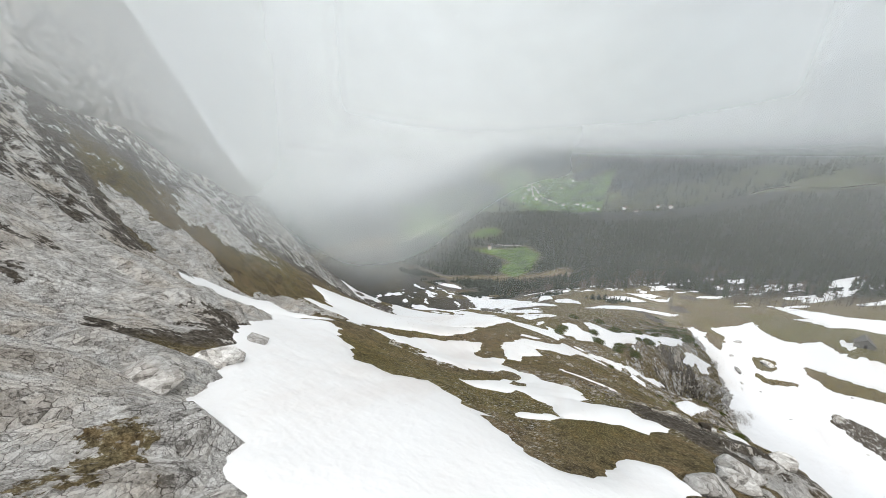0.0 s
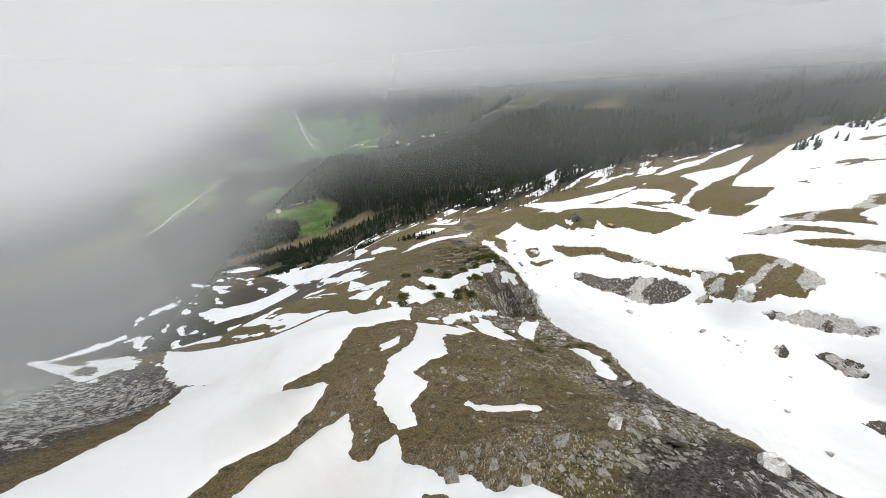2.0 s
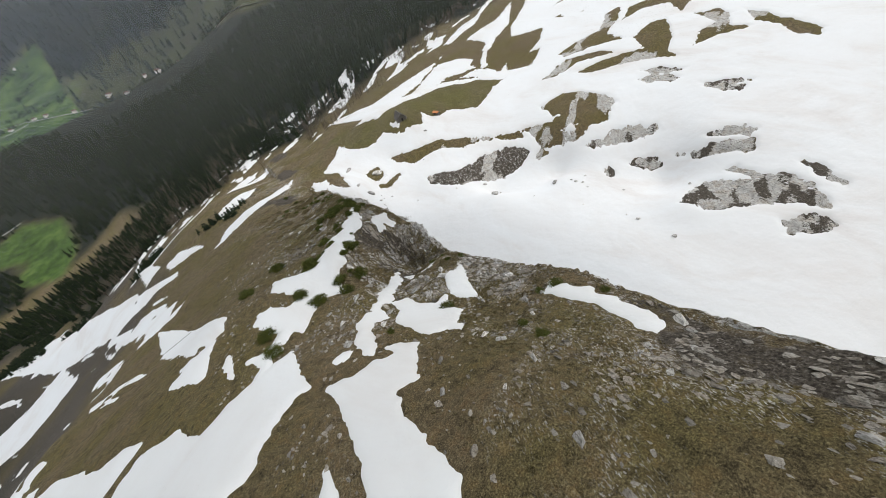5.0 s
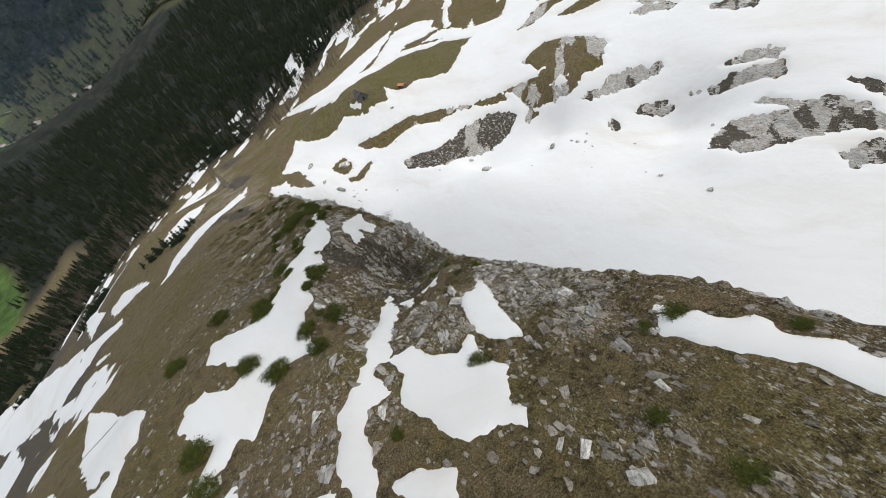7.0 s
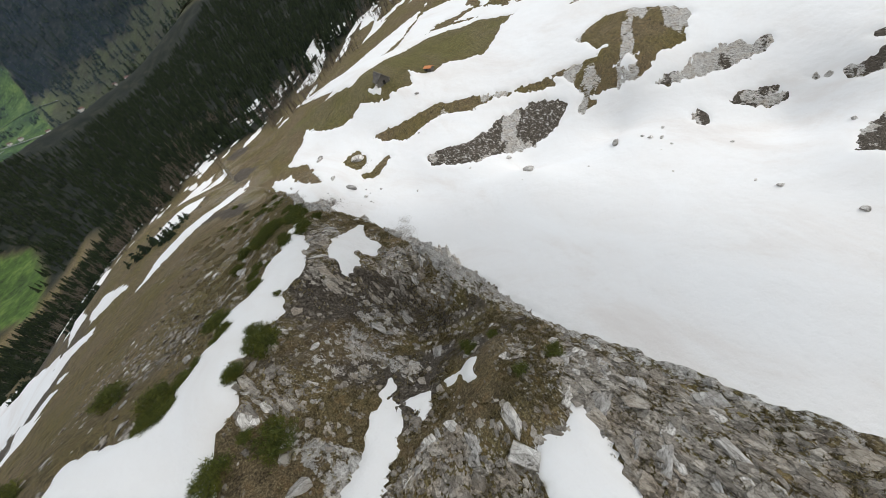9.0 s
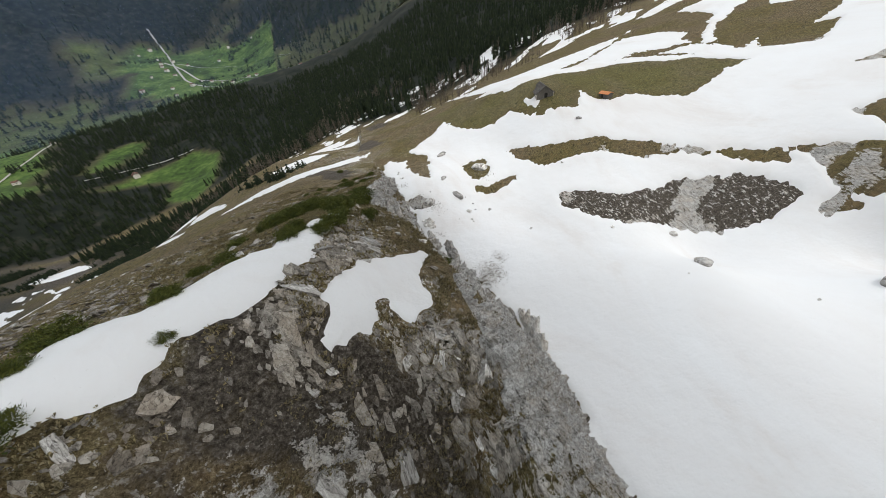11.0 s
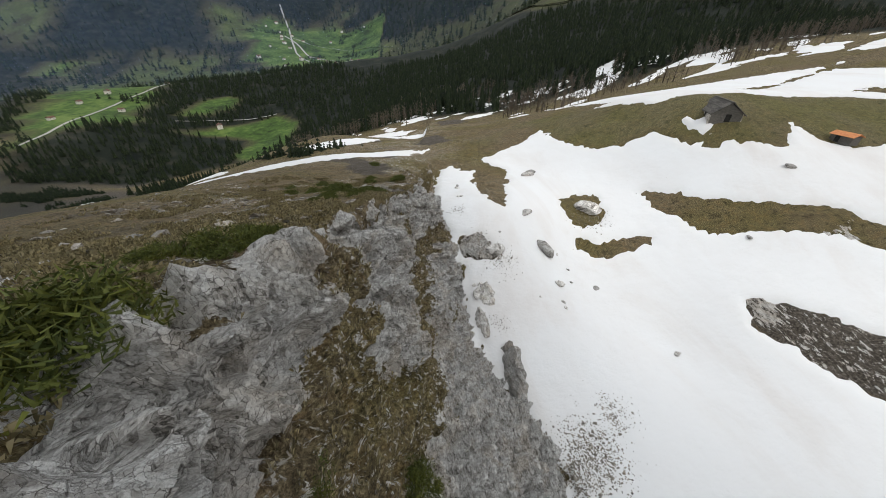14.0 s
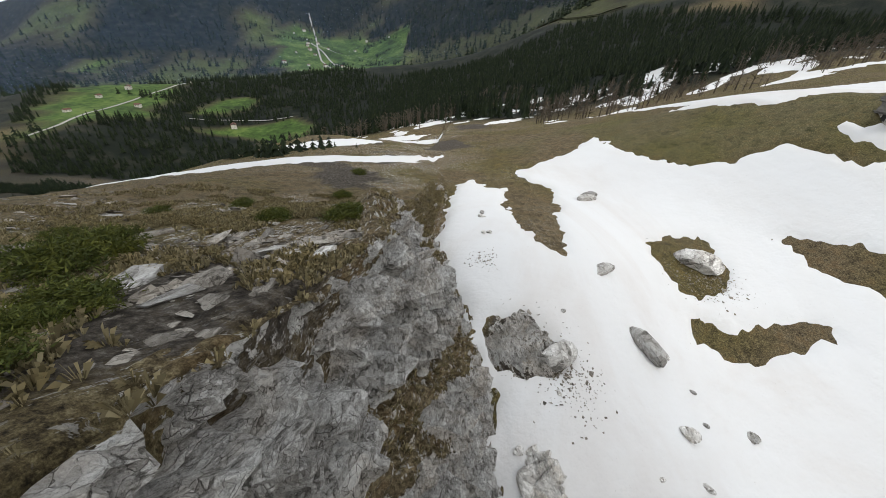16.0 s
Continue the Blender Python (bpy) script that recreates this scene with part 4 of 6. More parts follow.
def sheet(name, xyz, keep=None):
    """A mesh from a grid of places; keep: which grid points it needs."""
    ny, nx = xyz[0].shape
    idx = np.arange(nx * ny).reshape(ny, nx)
    quads = np.stack([idx[:-1, :-1], idx[:-1, 1:], idx[1:, 1:], idx[1:, :-1]], -1).reshape(-1, 4)
    co = np.stack(xyz, -1).reshape(-1, 3)
    if keep is not None:
        quads = quads[(keep.ravel()[quads]).any(1)]
        used = np.unique(quads)
        to = np.zeros(len(co), int)
        to[used] = np.arange(len(used))
        quads, co = to[quads], co[used]
    return raw_mesh(name, co, quads, True)


def raw_mesh(name, co, faces, smooth=False):
    faces = np.asarray(faces)
    k = faces.shape[1]
    me = bpy.data.meshes.new(name)
    me.vertices.add(len(co))
    me.vertices.foreach_set("co", np.asarray(co, np.float32).ravel())
    me.loops.add(faces.size)
    me.loops.foreach_set("vertex_index", faces.ravel().astype(np.int32))
    me.polygons.add(len(faces))
    me.polygons.foreach_set("loop_start", (np.arange(len(faces)) * k).astype(np.int32))
    me.polygons.foreach_set("use_smooth", np.full(len(faces), smooth, bool))
    me.update()
    return me


XX, YY = np.meshgrid(GX, GY)
ZZ = base_height(XX, YY)
SD = snow_depth(XX, YY)
rim_s, rim_way = along(RIM, XX, YY)
foot_s, _ = along(FOOT, XX, YY)
gy, gx = np.gradient(ZZ, GY, GX)
slope = np.hypot(gx, gy)
near = (XX > -70) & (XX < 360) & (YY > -40) & (YY < 330)
# bare rock: the cliff, broken bands along the rim, the gully walls, and ribs in the bowl
cliff = step(-1.0, 2.5, rim_s) * step(1.5, -0.5, foot_s) * step(238, 215, YY)
band = step(0.05, 0.35, fbm(XX * 0.55, YY * 1.2, 9.0, 4, 3)) * step(-13, -2, rim_s) * step(3, 0, rim_s) * (1 - 0.9 * step(118, 140, YY)) * step(238, 205, YY) * step(-10, 20, YY)
steep = 0.42 * step(0.85, 1.3, slope) * near
rib = 0.62 * step(-0.05, 0.2, fbm(XX * 0.5 + YY * 0.35, YY * 1.1 - XX * 0.5, 14.0, 4, 8)) * step(0, 3, foot_s) * step(200, 180, YY) * near
for key in ROCKY:
    rib = np.maximum(rib, (0.42 if key == 'bench' else 0.36 + 0.3 * step(-0.15, 0.2, fbm(XX * 0.5 + YY * 0.3, YY * 1.3 - XX * 0.4, 6.0, 4, 18))) * step(-3, 1, inside(BARE[key], XX, YY)) * (1.6 if key == 'heap' else 1.0))
upper = step(-0.15, 0.2, fbm(XX, YY, 8.0, 4, 13)) * step(28, 5, YY) * near * 0.8
left = np.maximum(step(-32, -48, XX) * step(110, 60, YY), step(-4, -12, XX) * step(2, -8, YY)) * (XX > -220) * (YY > -150) * (YY < 330) * 0.5
gully = 0.4 * step(-4, 3, inside(((18, 87), (30, 92), (36, 97), (42, 108), (38, 116), (28, 107), (18, 97)), XX, YY, 12) + 4 * fbm(XX, YY, 6.0, 3, 15)) * (0.3 + 1.1 * step(0.0, 0.3, fbm(XX * 1.3 + 0.4 * YY, YY * 0.5, 5.0, 4, 16)))
lip = (0.05 + 0.36 * step(-0.1, 0.25, fbm(XX * 1.2, YY * 0.7, 3.5, 3, 17))) * step(-1.5, 0.5, inside(((44.5, 130), (48, 130), (48.7, 140), (47.2, 148), (45.6, 146), (44.8, 138)), XX, YY))
steep = steep * (1 - 0.75 * step(108, 114, YY) * step(142, 136, YY))
rock = np.clip(np.maximum.reduce([cliff, band * 0.44, steep, rib, upper, left, gully, lip]), 0, 1)
under = step(-0.6, 1.2, rim_s) * step(0.5, -1.5, foot_s) * step(8, 14, YY) * step(227, 222, YY)
grassy = fbm(XX, YY * 0.6, 7.0, 3, 21)
rock = rock * (1 - 0.75 * step(0.1, 0.4, grassy) * cliff)
scree = step(0.12, 0.5, fbm(XX, YY, 16.0, 4, 41)) * step(-80, -10, -XX * 0 - np.abs(rim_s)) * near * 0.7
grey = inside(((-420, 560), (-260, 560), (-120, 520), (-40, 400), (0, 330), (-20, 270), (-60, 200), (-130, 250), (-330, 440)), XX, YY, 40)
grey = np.maximum(grey, inside(((-420, 560), (-60, 300), (-62, 150), (-75, 100), (-130, 80), (-330, 130), (-600, 400)), XX, YY, 40))
scree = np.maximum(scree, step(-30, 10, grey) * (0.6 + 0.5 * fbm(XX, YY, 40.0, 3, 43)))
scree = np.maximum(scree, 0.85 * step(0.1, 0.5, left))
for key in ROCKY:
    scree = np.maximum(scree, 0.8 * step(-3, 1, inside(BARE[key], XX, YY)))
stony = np.clip(np.exp(-np.abs(rim_s + 6) / 20), 0, 1) * near * step(0.0, 0.4, 0.2 + fbm(XX * 0.6, YY, 8.0, 3, 91))
green = np.zeros(XX.shape)
for poly in MEADOWS.values():
    green = np.maximum(green, (0.45 if poly is MEADOWS['M6'] else 1.0) * step(-6, 8, inside(poly, XX, YY, 30) + 16 * fbm(XX, YY, 60.0, 3, 51)))
green = np.maximum(green, 0.16 * step(-4, 4, inside(BARE['bare_aa'], XX, YY, 10)))
range_far = np.hypot(XX - 55, YY - 150)
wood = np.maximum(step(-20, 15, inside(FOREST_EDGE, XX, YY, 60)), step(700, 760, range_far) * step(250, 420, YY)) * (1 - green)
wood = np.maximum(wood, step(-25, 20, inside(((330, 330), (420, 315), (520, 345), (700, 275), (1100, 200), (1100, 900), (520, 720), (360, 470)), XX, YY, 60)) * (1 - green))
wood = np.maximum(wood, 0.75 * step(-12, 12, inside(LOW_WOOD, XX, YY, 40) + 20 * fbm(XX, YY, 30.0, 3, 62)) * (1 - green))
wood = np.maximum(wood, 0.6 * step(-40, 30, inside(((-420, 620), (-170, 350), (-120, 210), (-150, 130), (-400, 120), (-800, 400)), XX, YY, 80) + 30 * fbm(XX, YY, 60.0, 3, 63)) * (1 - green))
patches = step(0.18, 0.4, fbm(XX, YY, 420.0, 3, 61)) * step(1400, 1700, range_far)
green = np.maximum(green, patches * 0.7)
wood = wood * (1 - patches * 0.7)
# relief along the ground's own normal: plates and steps on rock, hummocks on grass, nothing under snow
rocky_b, rocky_e = np.zeros(XX.shape), np.zeros(XX.shape)
sel = near & (YY < 240) & (XX < 200)
tx, ty, tz = XX[sel], YY[sel], ZZ[sel]
b1, e1 = blocks((tx * 0.8 + 0.9 * tz) / 2.4, (ty - 0.25 * tx + 0.3 * tz) / 3.0, 1)
b2, e2 = blocks((tx * 0.7 + 0.9 * tz) / 0.95, (ty - 0.3 * tx + 0.4 * tz) / 1.25, 2)
rocky_b[sel] = 0.85 * b1 * np.clip(e1 * 5, 0.2, 1) + 0.36 * b2 * np.clip(e2 * 5, 0.2, 1) - 0.4 * np.clip(0.12 - e1, 0, 1) / 0.12
hummock = 0.16 * fbm(XX, YY, 1.7, 3, 5) + 0.5 * fbm(XX, YY, 9.0, 3, 6)
free = step(0.6, -0.8, SD)
rise = np.where(near, free * (rock * (rocky_b * 0.9 + 0.8 * fbm(XX, YY + ZZ * 0.5, 6.0, 3, 7)) + (1 - rock) * hummock), 0.0)
rough_far = step(330, 420, YY) * 3.0 * fbm(XX, YY, 45.0, 3, 9)
rise = rise * (1 - under) - 1.1 * under
norm = np.sqrt(1 + gx * gx + gy * gy)
GZ = (XX - gx / norm * rise, YY - gy / norm * rise, ZZ + rise / norm + rough_far - 0.25 * step(-0.5, 1.5, SD))
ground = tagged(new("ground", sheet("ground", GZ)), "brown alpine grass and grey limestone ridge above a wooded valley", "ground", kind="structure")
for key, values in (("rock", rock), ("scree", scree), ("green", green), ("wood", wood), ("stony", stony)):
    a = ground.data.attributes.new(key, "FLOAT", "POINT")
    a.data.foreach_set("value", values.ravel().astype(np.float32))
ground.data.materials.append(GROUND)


# ---- the cliff between rim and snow bowl: stacked angular blocks, grassy ledges and a brown gully ----
def add_cliff():
    ys = lines((6, 100, 0.5, 0.36), (100, 229, 0.23, 0.23))
    rim, foot = np.array(RIM, float), np.array(FOOT, float)
    rx, fx = np.interp(ys, rim[:, 1], rim[:, 0]) - 2.0, np.interp(ys, foot[:, 1], foot[:, 0]) + 1.0
    u = np.linspace(0, 1, 220)
    x = rx[:, None] + (fx - rx)[:, None] * u
    y = ys[:, None] + 0 * x
    z = base_height(x, y)
    way = np.concatenate([np.zeros((len(ys), 1)), np.cumsum(np.hypot(np.diff(x, axis=1), np.diff(z, axis=1)), 1)], 1)
    n = 160
    even = [np.linspace(0, w[-1], n) for w in way]
    x = np.array([np.interp(e, w, v) for e, w, v in zip(even, way, x)])
    z = np.array([np.interp(e, w, v) for e, w, v in zip(even, way, z)])
    y, a, most = ys[:, None] + 0 * x, np.array(even), way[:, -1:]
    p = np.stack([x, y, z], -1)
    du, dv = np.gradient(p, axis=1), np.gradient(p, axis=0)
    nrm = np.cross(du, dv)
    nrm /= np.linalg.norm(nrm, axis=-1, keepdims=True)
    b1, e1 = blocks((y + 0.3 * a) / 3.4, (a - 0.35 * y) / 2.3, 1)
    b2, e2 = blocks((y - 0.2 * a) / 1.35, (a + 0.3 * y) / 1.0, 2)
    b3, e3 = blocks((y + 0.2 * a) / 0.75, (a - 0.1 * y) / 0.6, 3)
    gully = np.exp(-((a - np.interp(y, (129, 136, 144, 151, 160, 174, 192), (3.5, 5, 9, 13, 13, 10, 10)) - 5 * fbm(y, a * 0.5, 11.0, 3, 55)) / np.interp(y, (130, 150, 175), (2.2, 3.6, 2.0))) ** 2) * step(122, 129, y) * step(198, 190, y)
    ledge = step(0.14, 0.3, fbm(y * 0.6, a * 1.2, 6.0, 4, 56) + 0.16 * step(166, 146, y) * step(118, 126, y) * step(5, 8, a) * step(19, 13, a) + 0.12 * step(173, 178, y) * step(12, 7, a) + 0.24 * step(124, 128, y) * step(143, 137, y) * step(10, 6, a)) * step(26, 14, a)
    lip = step(2.0, 0.0, a - np.interp(y, (160, 171), (0.2, 1.6)) + 2.2 * fbm(y, a, 5.0, 3, 57)) * (1 - 0.8 * step(129, 133, y) * step(150, 145, y))
    soft = np.clip(np.maximum.reduce([gully * 1.1, ledge * 0.9, lip]), 0, 1)
    d = 0.9 * b1 * np.clip(e1 * 9, 0.1, 1) + 0.8 * b2 * np.clip(e2 * 10, 0.1, 1) + 0.42 * b3 * np.clip(e3 * 8, 0.2, 1) - 0.5 * np.clip(0.09 - e1, 0, 1) / 0.09
    d = d * (1 - 0.75 * soft) - 0.5 * gully + 1.3 * fbm(y, a, 9.0, 3, 58) + 0.3 * soft * fbm(y, a, 1.2, 3, 59) + 0.3
    m = step(0, 2.2, a) * step(0, 2.5, most - a) * step(6, 9, y) * step(229, 224, y)
    d = d * np.interp(y, (90, 118), (0.35, 1.0))
    p = p + nrm * (m * d - 0.35 * (1 - m))[..., None]
    ob = new("cliff", sheet("cliff", (p[..., 0], p[..., 1], p[..., 2])))
    ob.data.polygons.foreach_set("use_smooth", np.zeros(len(ob.data.polygons), bool))
    for key, values in (("rock", (0.95 - 0.8 * soft) * np.interp(y, (104, 124), (0.56, 1.0))), ("scree", 0.2 * gully), ("stony", 0.6 + 0 * a)):
        at = ob.data.attributes.new(key, "FLOAT", "POINT")
        at.data.foreach_set("value", values.ravel().astype(np.float32))
    ob.data.materials.append(GROUND)
    tagged(ob, "pale grey limestone cliff of cracked blocks with tan grass ledges", "cliff", kind="structure")
    grown = (soft > 0.45) & (y > 112) & (a < 26) & (m > 0.95)
    return p[grown]


LEDGES = add_cliff()


def floor_z(x, y):
    return float(base_height(np.array(float(x)), np.array(float(y))))


# ---- snow ----
def pieces(mask):
    """Labels the connected parts of a grid mask."""
    mark = np.zeros(mask.shape, int)
    count = 0
    for a, b in zip(*np.nonzero(mask)):
        if mark[a, b]:
            continue
        count += 1
        stack = [(a, b)]
        mark[a, b] = count
        while stack:
            r, c = stack.pop()
            for rr, cc in ((r + 1, c), (r - 1, c), (r, c + 1), (r, c - 1)):
                if 0 <= rr < mask.shape[0] and 0 <= cc < mask.shape[1] and mask[rr, cc] and not mark[rr, cc]:
                    mark[rr, cc] = count
                    stack.append((rr, cc))
    return mark, count


def lay_snow(x0, x1, y0, y1, gap, where, thick=0.32, least=14):
    xs, ys = np.arange(x0, x1 + gap, gap), np.arange(y0, y1 + gap, gap)
    x, y = np.meshgrid(xs, ys)
    d = snow_depth(x, y)
    d = np.where(where(x, y), d, -99)
    t = np.where(d > 0, thick * (1 - np.exp(-d / 0.7)), d * 0.55).clip(-0.9, thick) + np.clip(d, 0, 6) * 0.02 * fbm(x, y, 6.0, 2, 81)
    z = base_height(x, y) + rough_at(x, y) + t
    mark, count = pieces(d > -0.2)
    sizes = np.bincount(mark.ravel(), minlength=count + 1)
    rest = np.zeros(mark.shape, bool)
    for k in range(1, count + 1):
        if sizes[k] < least:
            rest |= mark == k
            continue
        ob = new("snow_field" if sizes[k] > 6000 else "snow_patch", sheet("snow", (x, y, z), mark == k))
        ob.data.materials.append(SNOW)
        if sizes[k] > 6000:
            tagged(ob, "wide field of old white snow with bare patches", "snow", kind="structure")
        else:
            tagged(ob, "patch of old white snow on bare ground", "snow", "snow patches", kind="structure")
    if rest.any():
        ob = new("snow_flecks", sheet("snow", (x, y, z), rest))
        ob.data.materials.append(SNOW)
        tagged(ob, "small scattered flecks of melting snow", "snow", kind="stuff")


def rough_at(x, y):
    return step(330, 420, y) * 3.0 * fbm(x, y, 45.0, 3, 9)


def over_bowl(x, y):
    s, _ = along(FOOT, x, y)
    return s > -2.5


lay_snow(-70, 72, -40, 142, 0.5, lambda x, y: ~over_bowl(x, y))
lay_snow(-260, 69, 142, 520, 1.6, lambda x, y: ~(over_bowl(x, y) & (y < 300)) | (y > 300), 0.45, 10)
lay_snow(-260, -70, 60, 142, 1.6, lambda x, y: x < -70, 0.45, 10)
lay_snow(52, 360, -60, 300, 1.0, over_bowl, 0.5, 12)
lay_snow(360, 700, -60, 200, 4.0, lambda x, y: x > 360, 0.6, 8)
lay_snow(69, 440, 300, 420, 2.0, lambda x, y: x > 69, 0.6, 8)
lay_snow(360, 700, 200, 300, 2.6, lambda x, y: x > 360, 0.6, 8)
lay_snow(440, 700, 300, 345, 3.0, lambda x, y: x > 440, 0.6, 8)



# ---- helpers for things ----
def ground_at(x, y):
    """Height of the ground's relief at arrays x, y."""
    x, y = np.atleast_1d(np.asarray(x, float)), np.atleast_1d(np.asarray(y, float))
    i = np.clip(np.searchsorted(GX, x) - 1, 0, len(GX) - 2)
    j = np.clip(np.searchsorted(GY, y) - 1, 0, len(GY) - 2)
    u, v = (x - GX[i]) / (GX[i + 1] - GX[i]), (y - GY[j]) / (GY[j + 1] - GY[j])
    z = GZ[2]
    return (z[j, i] * (1 - u) + z[j, i + 1] * u) * (1 - v) + (z[j + 1, i] * (1 - u) + z[j + 1, i + 1] * u) * v


def value_at(field, x, y):
    i = np.clip(np.searchsorted(GX, x), 0, len(GX) - 1)
    j = np.clip(np.searchsorted(GY, y), 0, len(GY) - 1)
    return field[j, i]


def top_at(x, y):
    """Ground or snow, whichever lies higher."""
    x, y = np.atleast_1d(np.asarray(x, float)), np.atleast_1d(np.asarray(y, float))
    g, d = ground_at(x, y), value_at(SD, x, y)
    return np.where(d > 0.3, np.maximum(g, base_height(x, y) + rough_at(x, y) + 0.35), g)


def part(name, data, material, parent=None, label=""):
    """Links a bmesh or mesh as one object, under a thing or a part."""
    if isinstance(data, bmesh.types.BMesh):
        me = bpy.data.meshes.new(name)
        data.to_mesh(me)
        data.free()
    else:
        me = data
    if material and not me.materials:
        me.materials.append(material)
    ob = new(name, me)
    ob.parent = parent
    return tagged(ob, label)


def box(sx, sy, sz, at=(0, 0, 0), bevel=0.02):
    bm = bmesh.new()
    bmesh.ops.create_cube(bm, size=1, matrix=Matrix.Translation(at) @ Matrix.Diagonal((sx, sy, sz, 1)))
    if bevel:
        bmesh.ops.bevel(bm, geom=bm.edges[:], offset=bevel, segments=1, affect="EDGES")
    return bm


rng = random.Random(7)
nrg = np.random.default_rng(11)


# ---- boulders and rock ----
def boulder_mesh(seed, detail=2, cuts=11):
    r = random.Random(seed)
    bm = bmesh.new()
    bmesh.ops.create_icosphere(bm, subdivisions=detail, radius=0.5)
    for _ in range(cuts):
        n = Vector((r.gauss(0, 1), r.gauss(0, 1), r.gauss(0, 0.8))).normalized()
        d = r.uniform(0.26, 0.42)
        for v in bm.verts:
            over = v.co.dot(n) - d
            if over > 0:
                v.co -= n * over
    for v in bm.verts:
        v.co += 0.03 * noise.noise_vector(v.co * 5 + Vector((seed, 0, 0)))
        v.co.z *= 0.72
        v.co.x *= 1.12
    me = bpy.data.meshes.new("boulder")
    bm.to_mesh(me)
    bm.free()
    me.materials.append(ROCK)
    return me


BOULDER_MESHES = [boulder_mesh(k) for k in range(7)]
for k, (x, y, w) in enumerate(BOULDERS):
    w = min(w, 6.2)
    ob = new("boulder", BOULDER_MESHES[k % 7])
    z = float(top_at(x, y)[0])
    ob.matrix_world = Matrix.Translation((x, y, z + 0.12 * w)) @ pose(0, 0, 0, rng.uniform(-14, 14), rng.uniform(-14, 14), rng.uniform(0, 360)) @ Matrix.Diagonal((w * rng.uniform(0.9, 1.15), w * rng.uniform(0.75, 0.95), w * rng.uniform(0.62, 0.85), 1))
    tagged(ob, "large grey limestone boulder standing out of the snow" if w > 3 else "grey limestone boulder lying in the snow", "boulder", "boulders in the snow bowl")


for k, (x, y, w) in enumerate(((15.6, 4.2, 2.6), (17.6, 6.5, 2.0), (18.6, 9.2, 2.8), (21.5, 12.6, 1.8), (24.2, 16.6, 2.0), (-6.5, -9.5, 2.2), (-9.5, -6.0, 1.8), (-4.6, -12.4, 2.0))):
    ob = new("boulder", BOULDER_MESHES[(k * 3) % 7])
    ob.matrix_world = Matrix.Translation((x, y, float(ground_at(x, y)[0]) + 0.1 * w)) @ pose(0, 0, 0, rng.uniform(-12, 12), rng.uniform(-12, 12), rng.uniform(0, 360)) @ Matrix.Diagonal((w * 1.2, w, w * 0.75, 1))
    tagged(ob, "blocky grey limestone outcrop on the upper slope", "boulder", "outcrops on the upper slope")


def fin_mesh(length, width, height, seed):
    """A jagged rib of rock, highest toward one end."""
    r = random.Random(seed)
    bm = bmesh.new()
    n = 18
    rows = []
    for i in range(n + 1):
        u = i / n
        h = height * max(0.12, 1 - abs(u - 0.6) * 1.9) * r.uniform(0.55, 1.25)
        w = width * (math.sin(math.pi * (0.06 + 0.88 * u)) ** 0.7)
        lean = 0.25 * h
        ring = [(-w * r.uniform(0.45, 0.6), -1.2), (-w * r.uniform(0.32, 0.42) + lean * 0.4, h * 0.5), (-w * 0.1 + lean, h), (w * 0.14 + lean, h * r.uniform(0.86, 0.98)), (w * r.uniform(0.3, 0.45) + lean * 0.6, h * 0.42), (w * r.uniform(0.5, 0.6), -1.2)]
        rows.append([bm.verts.new((x + r.uniform(-0.1, 0.1), (u - 0.5) * length + r.uniform(-0.12, 0.12), z)) for x, z in ring])
    for a, b in zip(rows, rows[1:]):
        for i in range(5):
            bm.faces.new((a[i], b[i], b[i + 1], a[i + 1]))
    bm.faces.new(rows[0])
    bm.faces.new(rows[-1][::-1])
    bmesh.ops.subdivide_edges(bm, edges=bm.edges[:], cuts=1, use_grid_fill=True)
    for v in bm.verts:
        v.co += 0.3 * noise.noise_vector(v.co * 1.1 + Vector((seed * 3.1, 0, 0))) + 0.14 * noise.noise_vector(v.co * 3.7)
    bmesh.ops.recalc_face_normals(bm, faces=bm.faces[:])
    return bm


for k, (x, y, turn, length, width, height) in enumerate(((67.4, 169.2, 2, 11, 3.0, 3.4), (74.1, 137.7, -5, 17, 2.6, 5.6), (66, 181.3, 20, 4.5, 3.2, 2.6), (64.5, 176.8, 8, 6.0, 2.2, 2.2))):
    ob = part("rock_fin", fin_mesh(length, width, height, k), ROCK)
    ob.matrix_world = pose(x, y, floor_z(x, y), 0, 0, turn)
    tagged(ob, "jagged grey rock fin at the foot of the cliff", "rock", "rock fins below the cliff")


def slab_points(seed):
    """An angular plate of rock, long along y: its hull's corners and triangles."""
    r = random.Random(seed)
    bm = bmesh.new()
    for _ in range(13):
        v = Vector((r.uniform(-1, 1), r.uniform(-1, 1), r.uniform(-1, 1)))
        v = v / max(abs(v.x), abs(v.y), abs(v.z)) * r.uniform(0.8, 1)
        bm.verts.new((v.x * 0.3, v.y * 0.5, v.z * 0.14))
    bmesh.ops.convex_hull(bm, input=bm.verts[:])
    for v in [v for v in bm.verts if not v.link_faces]:
        bm.verts.remove(v)
    bmesh.ops.triangulate(bm, faces=bm.faces[:])
    bm.verts.index_update()
    co, tri = np.array([v.co[:] for v in bm.verts]), np.array([[v.index for v in f.verts] for f in bm.faces])
    bm.free()
    return co, tri


SLABS = [slab_points(k + 40) for k in range(10)]


